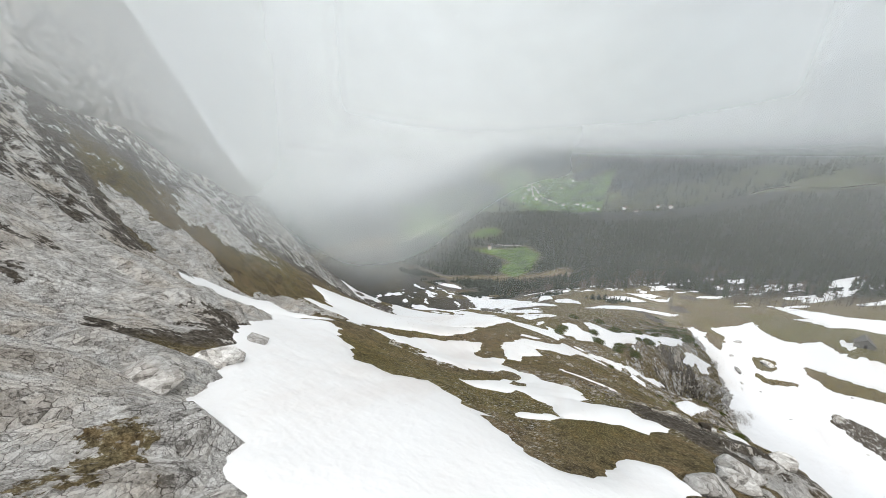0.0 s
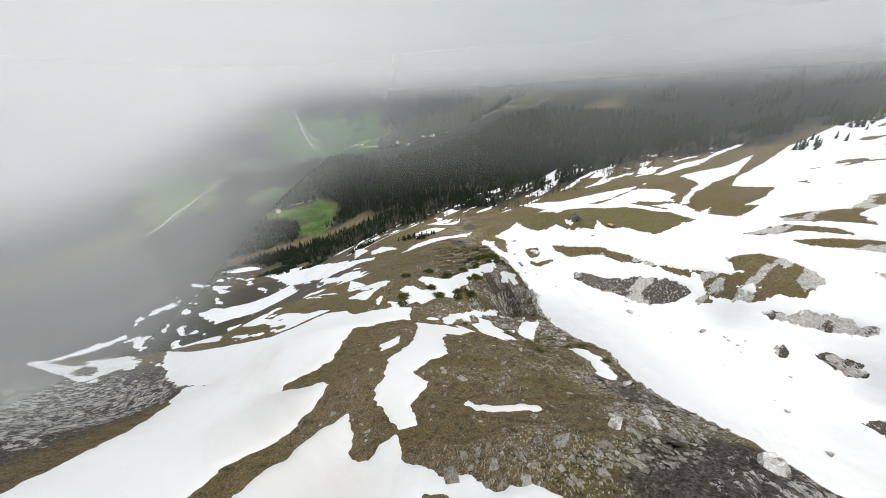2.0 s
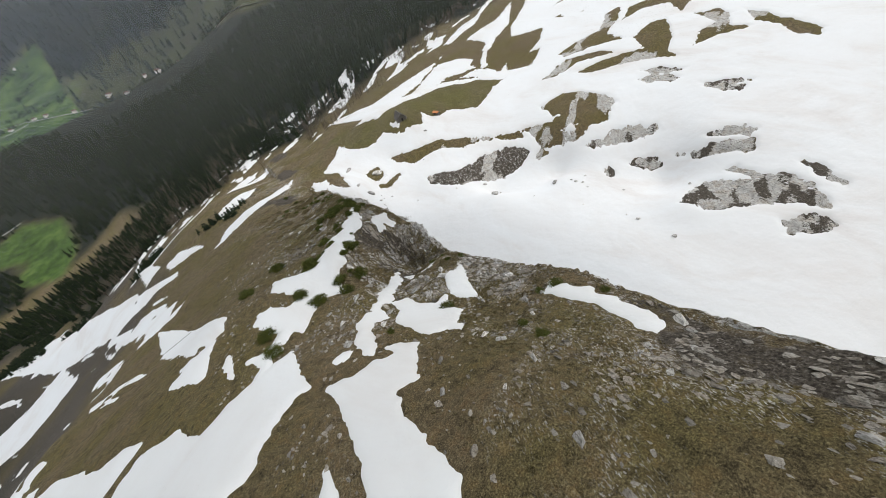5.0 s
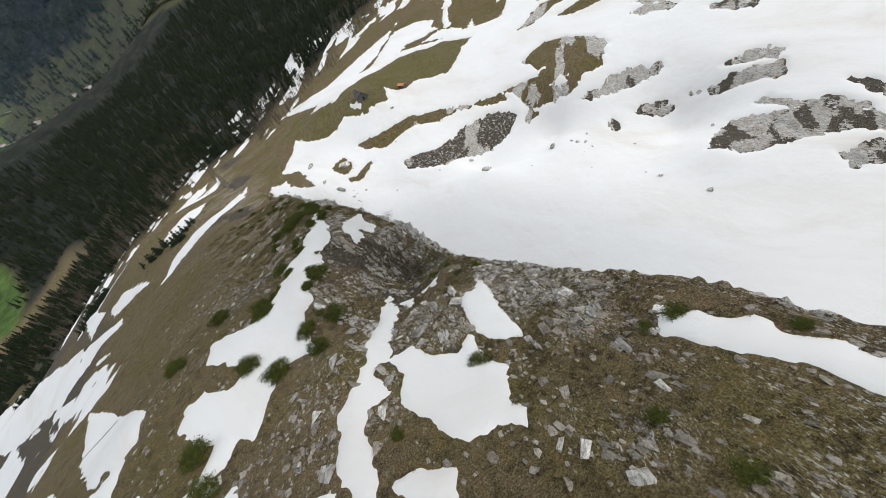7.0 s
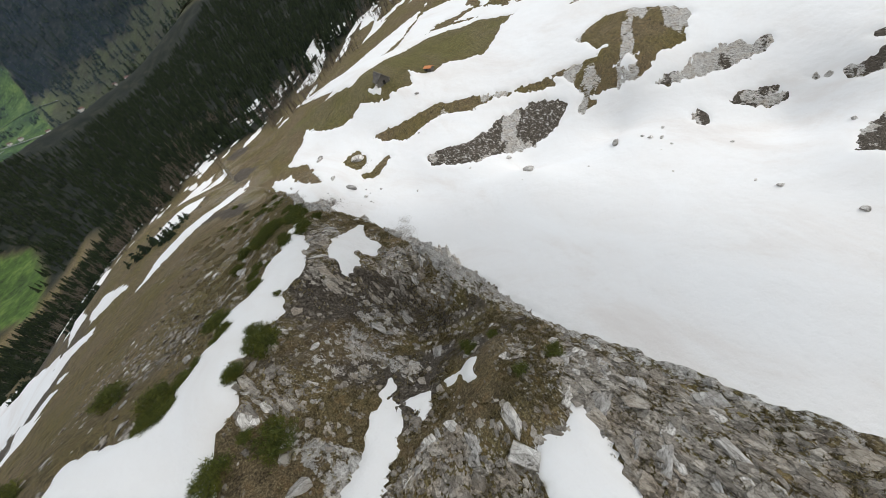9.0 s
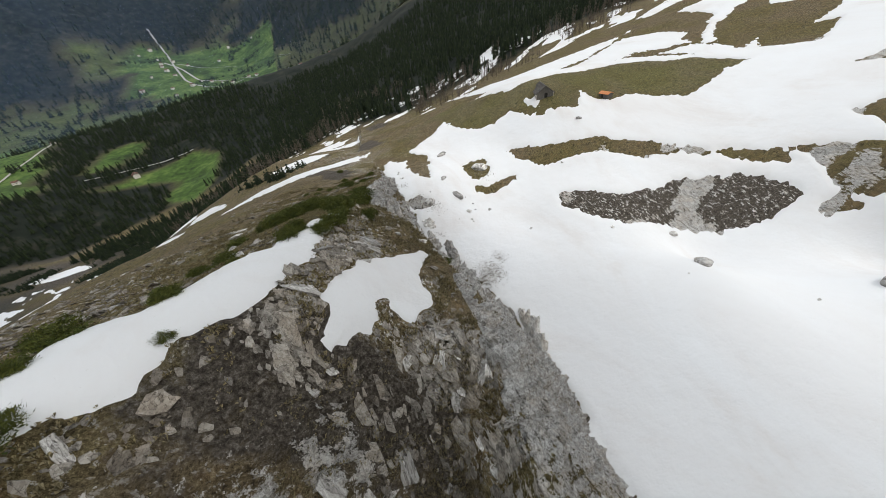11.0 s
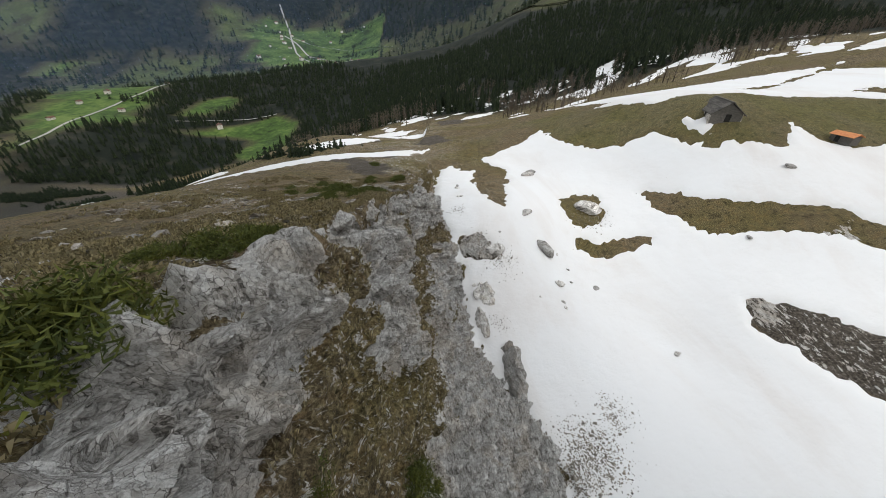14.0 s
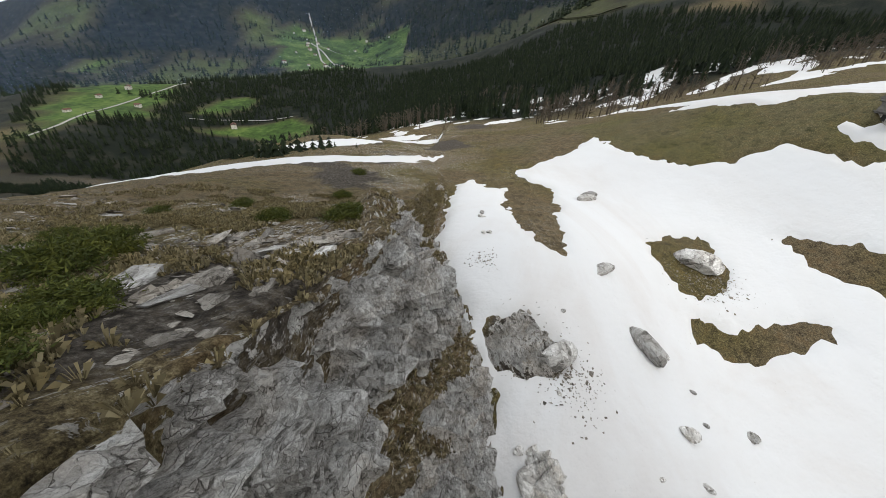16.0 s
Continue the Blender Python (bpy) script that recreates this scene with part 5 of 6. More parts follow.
def scatter(count, x0, x1, y0, y1, chance, seed):
    """Random places, kept by a chance field."""
    g = np.random.default_rng(seed)
    out_x, out_y = [], []
    while sum(map(len, out_x)) < count:
        x, y = g.uniform(x0, x1, 20000), g.uniform(y0, y1, 20000)
        keep = g.random(20000) < chance(x, y)
        out_x.append(x[keep])
        out_y.append(y[keep])
        if len(out_x) > 60:
            break
    return np.concatenate(out_x)[:count], np.concatenate(out_y)[:count]


def rocky_chance(x, y):
    s, _ = along(RIM, x, y)
    patchy = step(0.05, 0.3, fbm(x * 0.6, y, 8.0, 3, 91))
    return (value_at(SD, x, y) < -0.3) * (0.12 + 0.88 * patchy) * np.clip(np.exp(-np.abs(s + 6) / 14), 0, 1) * (s < -0.5) * (1 - 0.8 * step(128, 150, y)) * (0.3 + 0.7 * step(42, 76, y)) * step(212, 200, y)


# larger plates, one by one
slab_meshes = []
for k, (co, tri) in enumerate(SLABS):
    me = raw_mesh("rock_slab", co, tri)
    me.materials.append(ROCK)
    slab_meshes.append(me)
px, py = scatter(290, 4, 62, 22, 204, rocky_chance, 5)
pz = ground_at(px, py)
sx, sy = value_at(gx, px, py), value_at(gy, px, py)
for k in range(len(px)):
    ob = new("rock_slab", slab_meshes[k % 10])
    size = rng.choice((0.8, 1.0, 1.3, 1.3, 1.8, 2.5))
    nrm = Vector((-sx[k] * 0.7, -sy[k] * 0.7, 1)).normalized()
    q = nrm.to_track_quat("Z", "Y").to_matrix().to_4x4()
    ob.matrix_world = Matrix.Translation((px[k], py[k], pz[k] - 0.02 * size)) @ q @ pose(0, 0, 0, rng.uniform(-9, 9), rng.uniform(4, 24), rng.uniform(-38, 12)) @ Matrix.Diagonal((size * rng.uniform(0.8, 1.2), size * rng.uniform(0.9, 1.6), size * rng.uniform(0.8, 1.3), 1))
    tagged(ob, "flat grey limestone slab lying on the grass ridge", "rock slab", "rock slabs on the ridge")


def many(name, templates, x, y, z, sizes, yaws, tilt, material, label, category, squash=(1, 1, 1), normals=None):
    """One mesh of many small pieces; normals: the ground's slope (dx, dy) at each."""
    cos, tris, base = [], [], 0
    g = np.random.default_rng(len(x))
    tx, ty = tilt * g.standard_normal(len(x)), tilt * g.standard_normal(len(x))
    for k, (co, tri) in enumerate(templates):
        pick = np.arange(k, len(x), len(templates))
        c, s = np.cos(yaws[pick])[:, None], np.sin(yaws[pick])[:, None]
        q = co[None] * (sizes[pick][:, None, None] * np.array(squash))
        px, py = q[..., 0] * c - q[..., 1] * s, q[..., 0] * s + q[..., 1] * c
        pz = q[..., 2] + px * tx[pick][:, None] + py * ty[pick][:, None]
        if normals is not None:
            pz = pz + px * normals[0][pick][:, None] + py * normals[1][pick][:, None]
        cos.append(np.stack([px + x[pick][:, None], py + y[pick][:, None], pz + z[pick][:, None]], -1).reshape(-1, 3))
        tris.append((tri[None] + (base + np.arange(len(pick)) * len(co))[:, None, None]).reshape(-1, 3))
        base += len(pick) * len(co)
    ob = new(name, raw_mesh(name, np.concatenate(cos), np.concatenate(tris)))
    ob.data.materials.append(material)
    return tagged(ob, label, category, kind="stuff")


STONE = make_rock("broken_stone", (0.55, 0.52, 0.48), loose=True)
px, py = scatter(14000, -12, 62, 18, 208, rocky_chance, 6)
many("rock_debris", SLABS, px, py, ground_at(px, py), nrg.gamma(1.6, 0.24, len(px)) + 0.18, nrg.normal(-0.3, 0.35, len(px)), 0.22, STONE, "small broken limestone plates strewn over the ridge", "stones", normals=(value_at(gx, px, py), value_at(gy, px, py)))


def spray_chance(x, y):
    heap = 0.0 * x
    for cx, cy, r in ((74.6, 158.6, 3.0), (72.2, 156.8, 2.2), (68.3, 190.2, 2.6), (70.2, 188.2, 2.2), (67.3, 176.3, 1.2), (95.6, 204, 3.0), (64.4, 202.1, 1.3), (80.2, 163, 2.0)):
        heap = np.maximum(heap, np.exp(-((x - cx) ** 2 + (y - cy) ** 2) / (r * r)))
    return heap


px, py = scatter(2600, 60, 104, 150, 216, spray_chance, 8)
qx, qy = scatter(1500, 67, 80, 151, 163, spray_chance, 9)
px, py = np.concatenate([px, qx]), np.concatenate([py, qy])
bowl_snow = [BVHTree.FromPolygons([v.co for v in ob.data.vertices], [p.vertices[:] for p in ob.data.polygons if 58 < p.center.x < 106 and 148 < p.center.y < 218]) for ob in bpy.data.objects if ob.name.startswith("snow_field")]


def snow_top(x, y):
    """The lie of the snow, or of the ground where it is bare."""
    hits = [tree.ray_cast(Vector((x, y, 60)), Vector((0, 0, -1)))[0] for tree in bowl_snow]
    return max([h.z for h in hits if h] + [float(top_at(x, y)[0])])


many("stones_on_snow", SLABS, px, py, np.array([snow_top(x, y) for x, y in zip(px, py)]), nrg.gamma(1.6, 0.08, len(px)) + 0.06, nrg.uniform(0, 6.3, len(px)), 0.3, STONE, "dark stones and grit spilled on the snow", "stones")


# ---- grass tufts ----
def tuft_points(seed, blades=12):
    r = random.Random(seed)
    co, tri = [], []
    for b in range(blades):
        a, lean, h = r.uniform(0, 6.28), r.uniform(0.15, 0.6), r.uniform(0.5, 1.0)
        w = r.uniform(0.014, 0.03)
        ca, sa = math.cos(a), math.sin(a)
        x, y = 0.12 * ca, 0.12 * sa
        k = len(co)
        co += [(x - w * sa, y + w * ca, -0.1), (x + w * sa, y - w * ca, -0.1), (x + lean * 0.5 * ca - w * 0.7 * sa, y + lean * 0.5 * sa + w * 0.7 * ca, h * 0.7), (x + lean * ca, y + lean * sa, h * 0.62)]
        tri += [(k, k + 1, k + 2), (k + 1, k + 3, k + 2)]
    return np.array(co), np.array(tri)


def tuft_chance(x, y):
    s, _ = along(RIM, x, y)
    return (value_at(SD, x, y) < -0.2) * (1 - 0.85 * value_at(rock, x, y)) * step(0.0, 0.3, fbm(x, y, 3.0, 3, 95) + 0.15) * step(34, 4, np.abs(s + 3)) * (s < -0.3) * np.clip(0.3 + (y - 60) / 90, 0.15, 1)


TUFTS = [tuft_points(k) for k in range(9)]
px, py = scatter(36000, 0, 62, 40, 214, tuft_chance, 9)
pz = ground_at(px, py)
picked = LEDGES[np.random.default_rng(12).choice(len(LEDGES), 6000)]
px, py, pz = np.r_[px, picked[:, 0]], np.r_[py, picked[:, 1]], np.r_[pz, picked[:, 2]]
many("grass_tufts", TUFTS, px, py, pz, nrg.uniform(0.16, 0.46, len(px)), nrg.uniform(0, 6.3, len(px)), 0.2, TUFT, "dry straw-coloured grass tufts on the ridge", "grass")


# ---- dwarf pines ----
def pine_bush(seed):
    """Spreading stems and a dense uneven crown of needle sprays."""
    r = random.Random(seed)
    co, tri = [], []
    stems = bmesh.new()
    for b in range(70):
        a, reach, up = r.uniform(0, 6.28), r.uniform(0.1, 0.52), r.uniform(0.12, 0.42)
        tip = Vector((reach * math.cos(a), reach * math.sin(a), up * (1.1 - reach)))
        if b % 4 == 0:
            side = Vector((-math.sin(a), math.cos(a), 0)) * 0.012
            v = [stems.verts.new(p) for p in (-side, side, tip + side * 0.4, tip - side * 0.4)]
            stems.faces.new(v)
            v = [stems.verts.new(p) for p in (Vector((0, 0, -0.012)), Vector((0, 0, 0.014)), tip + Vector((0, 0, 0.006)), tip - Vector((0, 0, 0.006)))]
            stems.faces.new(v)
        for s in range(44):
            c = tip + Vector((r.gauss(0, 0.075), r.gauss(0, 0.075), r.gauss(0, 0.05)))
            d = Vector((r.gauss(0, 1), r.gauss(0, 1), abs(r.gauss(0.6, 0.7)))).normalized()
            w = d.cross(Vector((r.gauss(0, 1), r.gauss(0, 1), r.gauss(0, 1)))).normalized() * r.uniform(0.007, 0.015)
            k = len(co)
            l = r.uniform(0.06, 0.13)
            co += [c - w, c + w, c + d * l]
            tri += [(k, k + 1, k + 2)]
    me = raw_mesh("crown", np.array([tuple(c) for c in co]), np.array(tri))
    return me, stems


bushes = []
for k in range(4):
    root = new("dwarf_pine")
    crown, stems = pine_bush(k)
    part("crown", crown, SHRUB, root)
    part("stem", stems, BARK, root)
    tagged(root, "dark green dwarf pine bush on the rocky ridge", "shrub", "dwarf pines on the ridge")
    bushes.append(root)
# more of them in a dense belt behind the rim, on cliff ledges and along the long snow strip
PINES += [(37.8, 138.8, 3.5), (40, 139.6, 3.5), (42.5, 136.2, 3), (43, 134, 2.4), (43.5, 139.8, 3), (39, 143.1, 4), (36.1, 141, 4), (41.1, 144.8, 3.5), (35.6, 137.7, 3.5), (39.1, 146.7, 3), (42, 130.7, 3), (44, 136.8, 2.2),
          (53.6, 141.6, 2.2), (50.7, 144.8, 1.7), (46, 140.7, 1.8), (48.5, 153.4, 3), (47.6, 155, 3), (46.6, 155.8, 2.5), (50.1, 175.2, 2), (51, 173.8, 2.5), (51.5, 172.7, 2), (37.7, 187.4, 3), (33.1, 143.9, 3.5), (30.1, 139.1, 3)]
strip = RIDGE_SNOW["strip"]
for (ax, ay), (bx, by) in zip(strip, strip[1:]):
    if 98 < (ay + by) / 2 < 131:
        long = math.hypot(bx - ax, by - ay) + 0.01
        for u in (0.2, 0.7):
            out = rng.uniform(0.2, 1.6)
            PINES.append((ax + (bx - ax) * u + (by - ay) / long * out, ay + (by - ay) * u - (bx - ax) / long * out, rng.uniform(1.2, 2.6)))
for k, (x, y, w) in enumerate(p for p in PINES if value_at(SD, p[0], p[1]) < 0.5):
    ob = bushes[k] if k < 4 else copy_thing(bushes[k % 4], Matrix())
    z = floor_z(x, y) + 0.35 if value_at(under, x, y) > 0.3 else float(ground_at(x, y)[0])
    w = min(max(w, 1.2), 4.2) * (0.6 if y > 150 else 1.0)
    ob.matrix_world = pose(x, y, z - 0.03, rng.uniform(-8, 8), rng.uniform(-8, 8), rng.uniform(0, 360)) @ Matrix.Diagonal((w * 1.0, w * rng.uniform(0.75, 1.0), w * rng.uniform(0.7, 1.0), 1))


# ---- hut ----
def add_hut():
    hut = new("stone_hut")
    length, half, wall_h, rise = 9.6, 3.3, 2.0, 2.5
    for sx in (-1, 1):
        part("long_wall", box(0.5, length - 0.4, wall_h + 1.4, (sx * half, 0, wall_h / 2 - 0.7), 0.06), STONEWALL, hut, "rough grey stone wall")
    for sy in (-1, 1):
        bm = bmesh.new()
        y = sy * (length / 2 - 0.35)
        prof = [(-half, -1.4), (half, -1.4), (half, wall_h), (0, wall_h + rise - 0.25), (-half, wall_h)]
        a = [bm.verts.new((x, y - 0.2, z)) for x, z in prof]
        b = [bm.verts.new((x, y + 0.2, z)) for x, z in prof]
        bm.faces.new(a)
        bm.faces.new(b[::-1])
        for i in range(5):
            bm.faces.new((a[i], b[i], b[(i + 1) % 5], a[(i + 1) % 5]))
        bmesh.ops.recalc_face_normals(bm, faces=bm.faces[:])
        part("gable_wall", bm, PLANK, hut, "weathered plank gable")
    # the walls are solid: near-black panels paint the shade inside the doorways
    for y in (-1.6, 1.9):
        part("opening", box(0.12, 1.0, 1.2, (-half - 0.22, y, 1.25), 0.02), DARK, hut, "dark panel as the shade inside a low doorway")
    part("door", box(1.2, 0.12, 1.8, (0.4, -length / 2 + 0.1, 0.9), 0.02), DARK, hut, "dark panel as the shade inside an open doorway")
    ang = math.atan2(rise, half)
    span = math.hypot(rise, half) + 0.7
    course = span / 12
    r = random.Random(3)
    for sx in (-1, 1):
        for k in range(12):
            u = (k + 0.5) * course
            x, z = sx * u * math.cos(ang), wall_h + rise - u * math.sin(ang)
            for j in range(5):
                w = (length + 0.9) / 5
                bm = box(course * 1.25, w * 0.985, 0.06, (0, 0, 0), 0.0)
                for v in bm.verts:
                    v.co += Vector((r.uniform(-0.03, 0.03), r.uniform(-0.02, 0.02), r.uniform(-0.012, 0.012)))
                ob = part("shingle_board", bm, SHINGLE, hut)
                ob.matrix_basis = pose(x, -(length + 0.9) / 2 + w * (j + 0.5), z + 0.1 + 0.02 * k % 0.04, 0, math.degrees(ang) * sx + r.uniform(1, 4) * sx, 0)
        for u in (0.3, span * 0.5, span - 0.12):
            bm = bmesh.new()
            bmesh.ops.create_cone(bm, segments=8, radius1=0.07, radius2=0.06, depth=length + 1.1, cap_ends=True)
            ob = part("roof_pole", bm, PLANK, hut, "pale grey wooden pole")
            ob.matrix_basis = pose(sx * u * math.cos(ang), 0, wall_h + rise - u * math.sin(ang) + 0.24, 90, 0, 0)
        for sy in (-1, 1):
            ob = part("barge_board", box(span, 0.08, 0.2, (0, 0, 0), 0.01), PLANK, hut, "pale grey gable board")
            ob.matrix_basis = pose(sx * span / 2 * math.cos(ang), sy * (length / 2 + 0.47), wall_h + rise - span / 2 * math.sin(ang) + 0.06, 0, math.degrees(ang) * sx, 0)
    part("ridge_board", box(0.35, length + 1.0, 0.07, (0, 0, wall_h + rise + 0.17), 0.01), PLANK, hut)
    hut.matrix_world = pose(135.4, 222.6, -81.4, 0, 0, -22)
    tagged(hut, "old stone mountain hut with a grey shingle roof", "hut")


add_hut()


def add_shed():
    shed = new("shed")
    part("wall", box(2.6, 4.2, 1.9, (0, 0, 0.5), 0.03), PLANK, shed)
    for sx in (-1, 1):
        ob = part("roof", box(1.9, 4.8, 0.09, (0, 0, 0), 0.01), ORANGE, shed, "rusty orange metal roof sheet")
        ob.matrix_basis = pose(sx * 0.86, 0, 1.72, 0, 22 * sx, 0)
    part("door", box(0.06, 0.9, 1.5, (-1.31, 0.6, 0.6), 0.01), DARK, shed)
    shed.matrix_world = pose(154.6, 206.9, floor_z(154.6, 206.9) + 0.2, 0, 0, 5)
    tagged(shed, "small wooden shed with a rusty orange roof", "shed")


add_shed()


# ---- forest ----
def conifer(seed, tiers, spikes):
    """A spruce one metre high: trunk, then drooping tiers with an uneven outline."""
    r = random.Random(seed)
    trunk_co = [(0.022 * math.cos(a), 0.022 * math.sin(a), -0.05) for a in np.arange(5) * 1.2566] + [(0, 0, 0.9)]
    trunk_tri = [(i, (i + 1) % 5, 5) for i in range(5)]
    co, tri = [], []
    for k in range(tiers):
        u = k / tiers
        z0, rad = 0.1 + 0.86 * u, 0.2 * (1 - u) ** 0.85 + 0.012
        top = len(co)
        co.append((r.gauss(0, 0.006), r.gauss(0, 0.006), z0 + 0.26 * (1 - 0.55 * u)))
        n = spikes * 2
        for i in range(n):
            a = 6.2832 * (i + 0.3 * r.random()) / n
            q = rad * (r.uniform(0.8, 1.25) if i % 2 == 0 else r.uniform(0.42, 0.6))
            co.append((q * math.cos(a), q * math.sin(a), z0 - (0.05 if i % 2 == 0 else -0.02) * r.uniform(0.6, 1.5)))
        tri += [(top, top + 1 + i, top + 1 + (i + 1) % n) for i in range(n)]
    return (np.array(trunk_co), np.array(trunk_tri)), (np.array(co), np.array(tri))


def wood_chance(x, y):
    v = step(-6, 12, inside(FOREST_EDGE, x, y, 30) + 22 * fbm(x, y, 70.0, 3, 101))
    for poly in MEADOWS.values():
        v = v * step(6, -6, inside(poly, x, y, 30) + 14 * fbm(x, y, 40.0, 3, 102))
    return v * (0.55 + 0.6 * step(-0.2, 0.3, fbm(x, y, 55.0, 3, 103)))


def near_wood(x, y):
    return wood_chance(x, y) * step(520, 380, np.hypot(x - 55, y - 150))


near_trees = []
for k in range(5):
    (tc, tt), (cc, ct) = conifer(k, 9, 8)
    root = new("spruce_tree")
    part("trunk", raw_mesh("trunk", tc, tt), BARK, root)
    part("crown", raw_mesh("crown", cc, ct), NEEDLES, root)
    tagged(root, "tall dark green spruce at the edge of the wood", "tree", "spruces at the wood's edge")
    near_trees.append(root)
px, py = scatter(240, -330, 420, 330, 640, near_wood, 21)
pz = ground_at(px, py)
for k in range(len(px)):
    ob = near_trees[k] if k < 5 else copy_thing(near_trees[k % 5], Matrix())
    h = rng.uniform(6, 13)
    ob.matrix_world = pose(px[k], py[k], pz[k] - 0.2, rng.uniform(-2, 2), rng.uniform(-2, 2), rng.uniform(0, 360)) @ Matrix.Diagonal((h * rng.uniform(0.85, 1.2), h * rng.uniform(0.85, 1.2), h, 1))


def joined(pair):
    (a, at), (b, bt) = pair
    return np.concatenate([a, b]), np.concatenate([at, bt + len(a)])


SPRUCES = [joined(conifer(k + 30, 5, 5)) for k in range(6)]
px, py = scatter(9000, -1300, 620, 330, 1200, wood_chance, 22)
many("spruce_wood", SPRUCES, px, py, ground_at(px, py) - 0.3, nrg.uniform(7, 16, len(px)), nrg.uniform(0, 6.3, len(px)), 0.02, NEEDLES, "dark spruce wood covering the far hillside", "wood")


def hill_chance(x, y):
    r = np.hypot(x - 55, y - 150)
    return value_at(wood, x, y) * step(1000, 1200, r) * step(3600, 2000, r) * (0.3 + 0.7 * step(-0.1, 0.3, fbm(x, y, 160.0, 3, 104)))


SMALL = [joined(conifer(k + 50, 3, 4)) for k in range(4)]
px, py = scatter(7000, -1900, 1200, 900, 3200, hill_chance, 23)
many("mountain_wood", SMALL, px, py, ground_at(px, py) - 0.5, nrg.uniform(16, 34, len(px)), nrg.uniform(0, 6.3, len(px)), 0.02, NEEDLES, "distant dark wood on the mountainside", "wood", (1.5, 1.5, 1))


def field_chance(x, y):
    return step(0.55, 0.95, value_at(green, x, y)) * step(0.25, 0.4, fbm(x, y, 70.0, 3, 105))


px, py = scatter(900, -1300, 100, 560, 2900, field_chance, 24)
many("field_trees", SMALL, px, py, ground_at(px, py) - 0.3, nrg.uniform(7, 15, len(px)), nrg.uniform(0, 6.3, len(px)), 0.02, NEEDLES, "scattered trees and hedges between green fields", "trees", (1.5, 1.5, 1))


def low_chance(x, y):
    v = step(-6, 10, inside(LOW_WOOD, x, y, 30) + 16 * fbm(x, y, 30.0, 3, 62)) * (0.4 + 0.6 * step(-0.1, 0.3, fbm(x, y, 22.0, 3, 109)))
    for poly in MEADOWS.values():
        v = v * step(6, -6, inside(poly, x, y, 30))
    return v


px, py = scatter(1300, -240, 140, 345, 580, low_chance, 28)
many("lower_wood", SPRUCES, px, py, ground_at(px, py) - 0.3, nrg.uniform(6, 15, len(px)), nrg.uniform(0, 6.3, len(px)), 0.02, NEEDLES, "dark spruce fringe below the flank", "wood")


def bare_tree(seed):
    """A leafless larch or alder: trunk and thin rising branches."""
    r = random.Random(seed)
    co, tri = [], []

    def stick(a, b, w):
        k = len(co)
        d = (b - a).normalized()
        s = d.cross(Vector((r.gauss(0, 1), r.gauss(0, 1), 0.2))).normalized() * w
        co.extend([tuple(a - s), tuple(a + s), tuple(b)])
        tri.append((k, k + 1, k + 2))

    stick(Vector((0, 0, -0.05)), Vector((0, 0, 1)), 0.03)
    stick(Vector((0, 0, -0.05)), Vector((0.02, 0, 0.95)), 0.03)
    for _ in range(22):
        z = r.uniform(0.2, 0.9)
        a = r.uniform(0, 6.28)
        l = 0.3 * (1.15 - z) + 0.05
        stick(Vector((0, 0, z)), Vector((l * math.cos(a), l * math.sin(a), z + r.uniform(0.03, 0.2))), 0.014)
    return np.array(co), np.array(tri)


BARES = [bare_tree(k) for k in range(6)]


def bare_chance(x, y):
    d = inside(FOREST_EDGE, x, y, 70)
    d = np.where(inside(LOW_WOOD, x, y, 20) > -14, 0.0, d)
    return step(-46, -18, d) * step(45, 14, d) * step(-0.25, 0.25, fbm(x, y, 30.0, 3, 106)) * step(-160, -60, x)


px, py = scatter(2600, -160, 560, 280, 560, bare_chance, 25)
many("bare_thicket", BARES, px, py, ground_at(px, py), nrg.uniform(4, 10, len(px)), nrg.uniform(0, 6.3, len(px)), 0.06, TWIGS, "leafless grey larches and alders below the wood", "thicket")


def flank_chance(x, y):
    d = inside(((-330, 520), (-150, 470), (-40, 330), (40, 270), (20, 250), (-70, 320), (-200, 420), (-340, 470)), x, y, 30)
    return step(-4, 12, d) * step(0.0, 0.25, fbm(x * 0.7 + y * 0.4, y - x * 0.4, 26.0, 3, 107))


def upper_wood(x, y):
    d = inside(((330, 255), (420, 315), (370, 420), (520, 720), (900, 760), (1000, 200), (620, 190), (500, 260)), x, y, 30)
    return step(-4, 30, d) * step(-0.1, 0.25, fbm(x, y, 40.0, 3, 108))


px, py = scatter(3000, 320, 1000, 160, 760, upper_wood, 27)
many("upper_wood", SPRUCES, px, py, ground_at(px, py) - 0.3, nrg.uniform(6, 14, len(px)), nrg.uniform(0, 6.3, len(px)), 0.02, NEEDLES, "open spruce wood standing in streaky snow", "wood")


px, py = scatter(2200, -420, 60, 240, 560, flank_chance, 26)
many("flank_bushes", SMALL, px, py, ground_at(px, py) - 0.2, nrg.uniform(1.5, 6, len(px)), nrg.uniform(0, 6.3, len(px)), 0.1, NEEDLES, "dark low bushes along the lower flank", "bushes", (1.7, 1.7, 1))


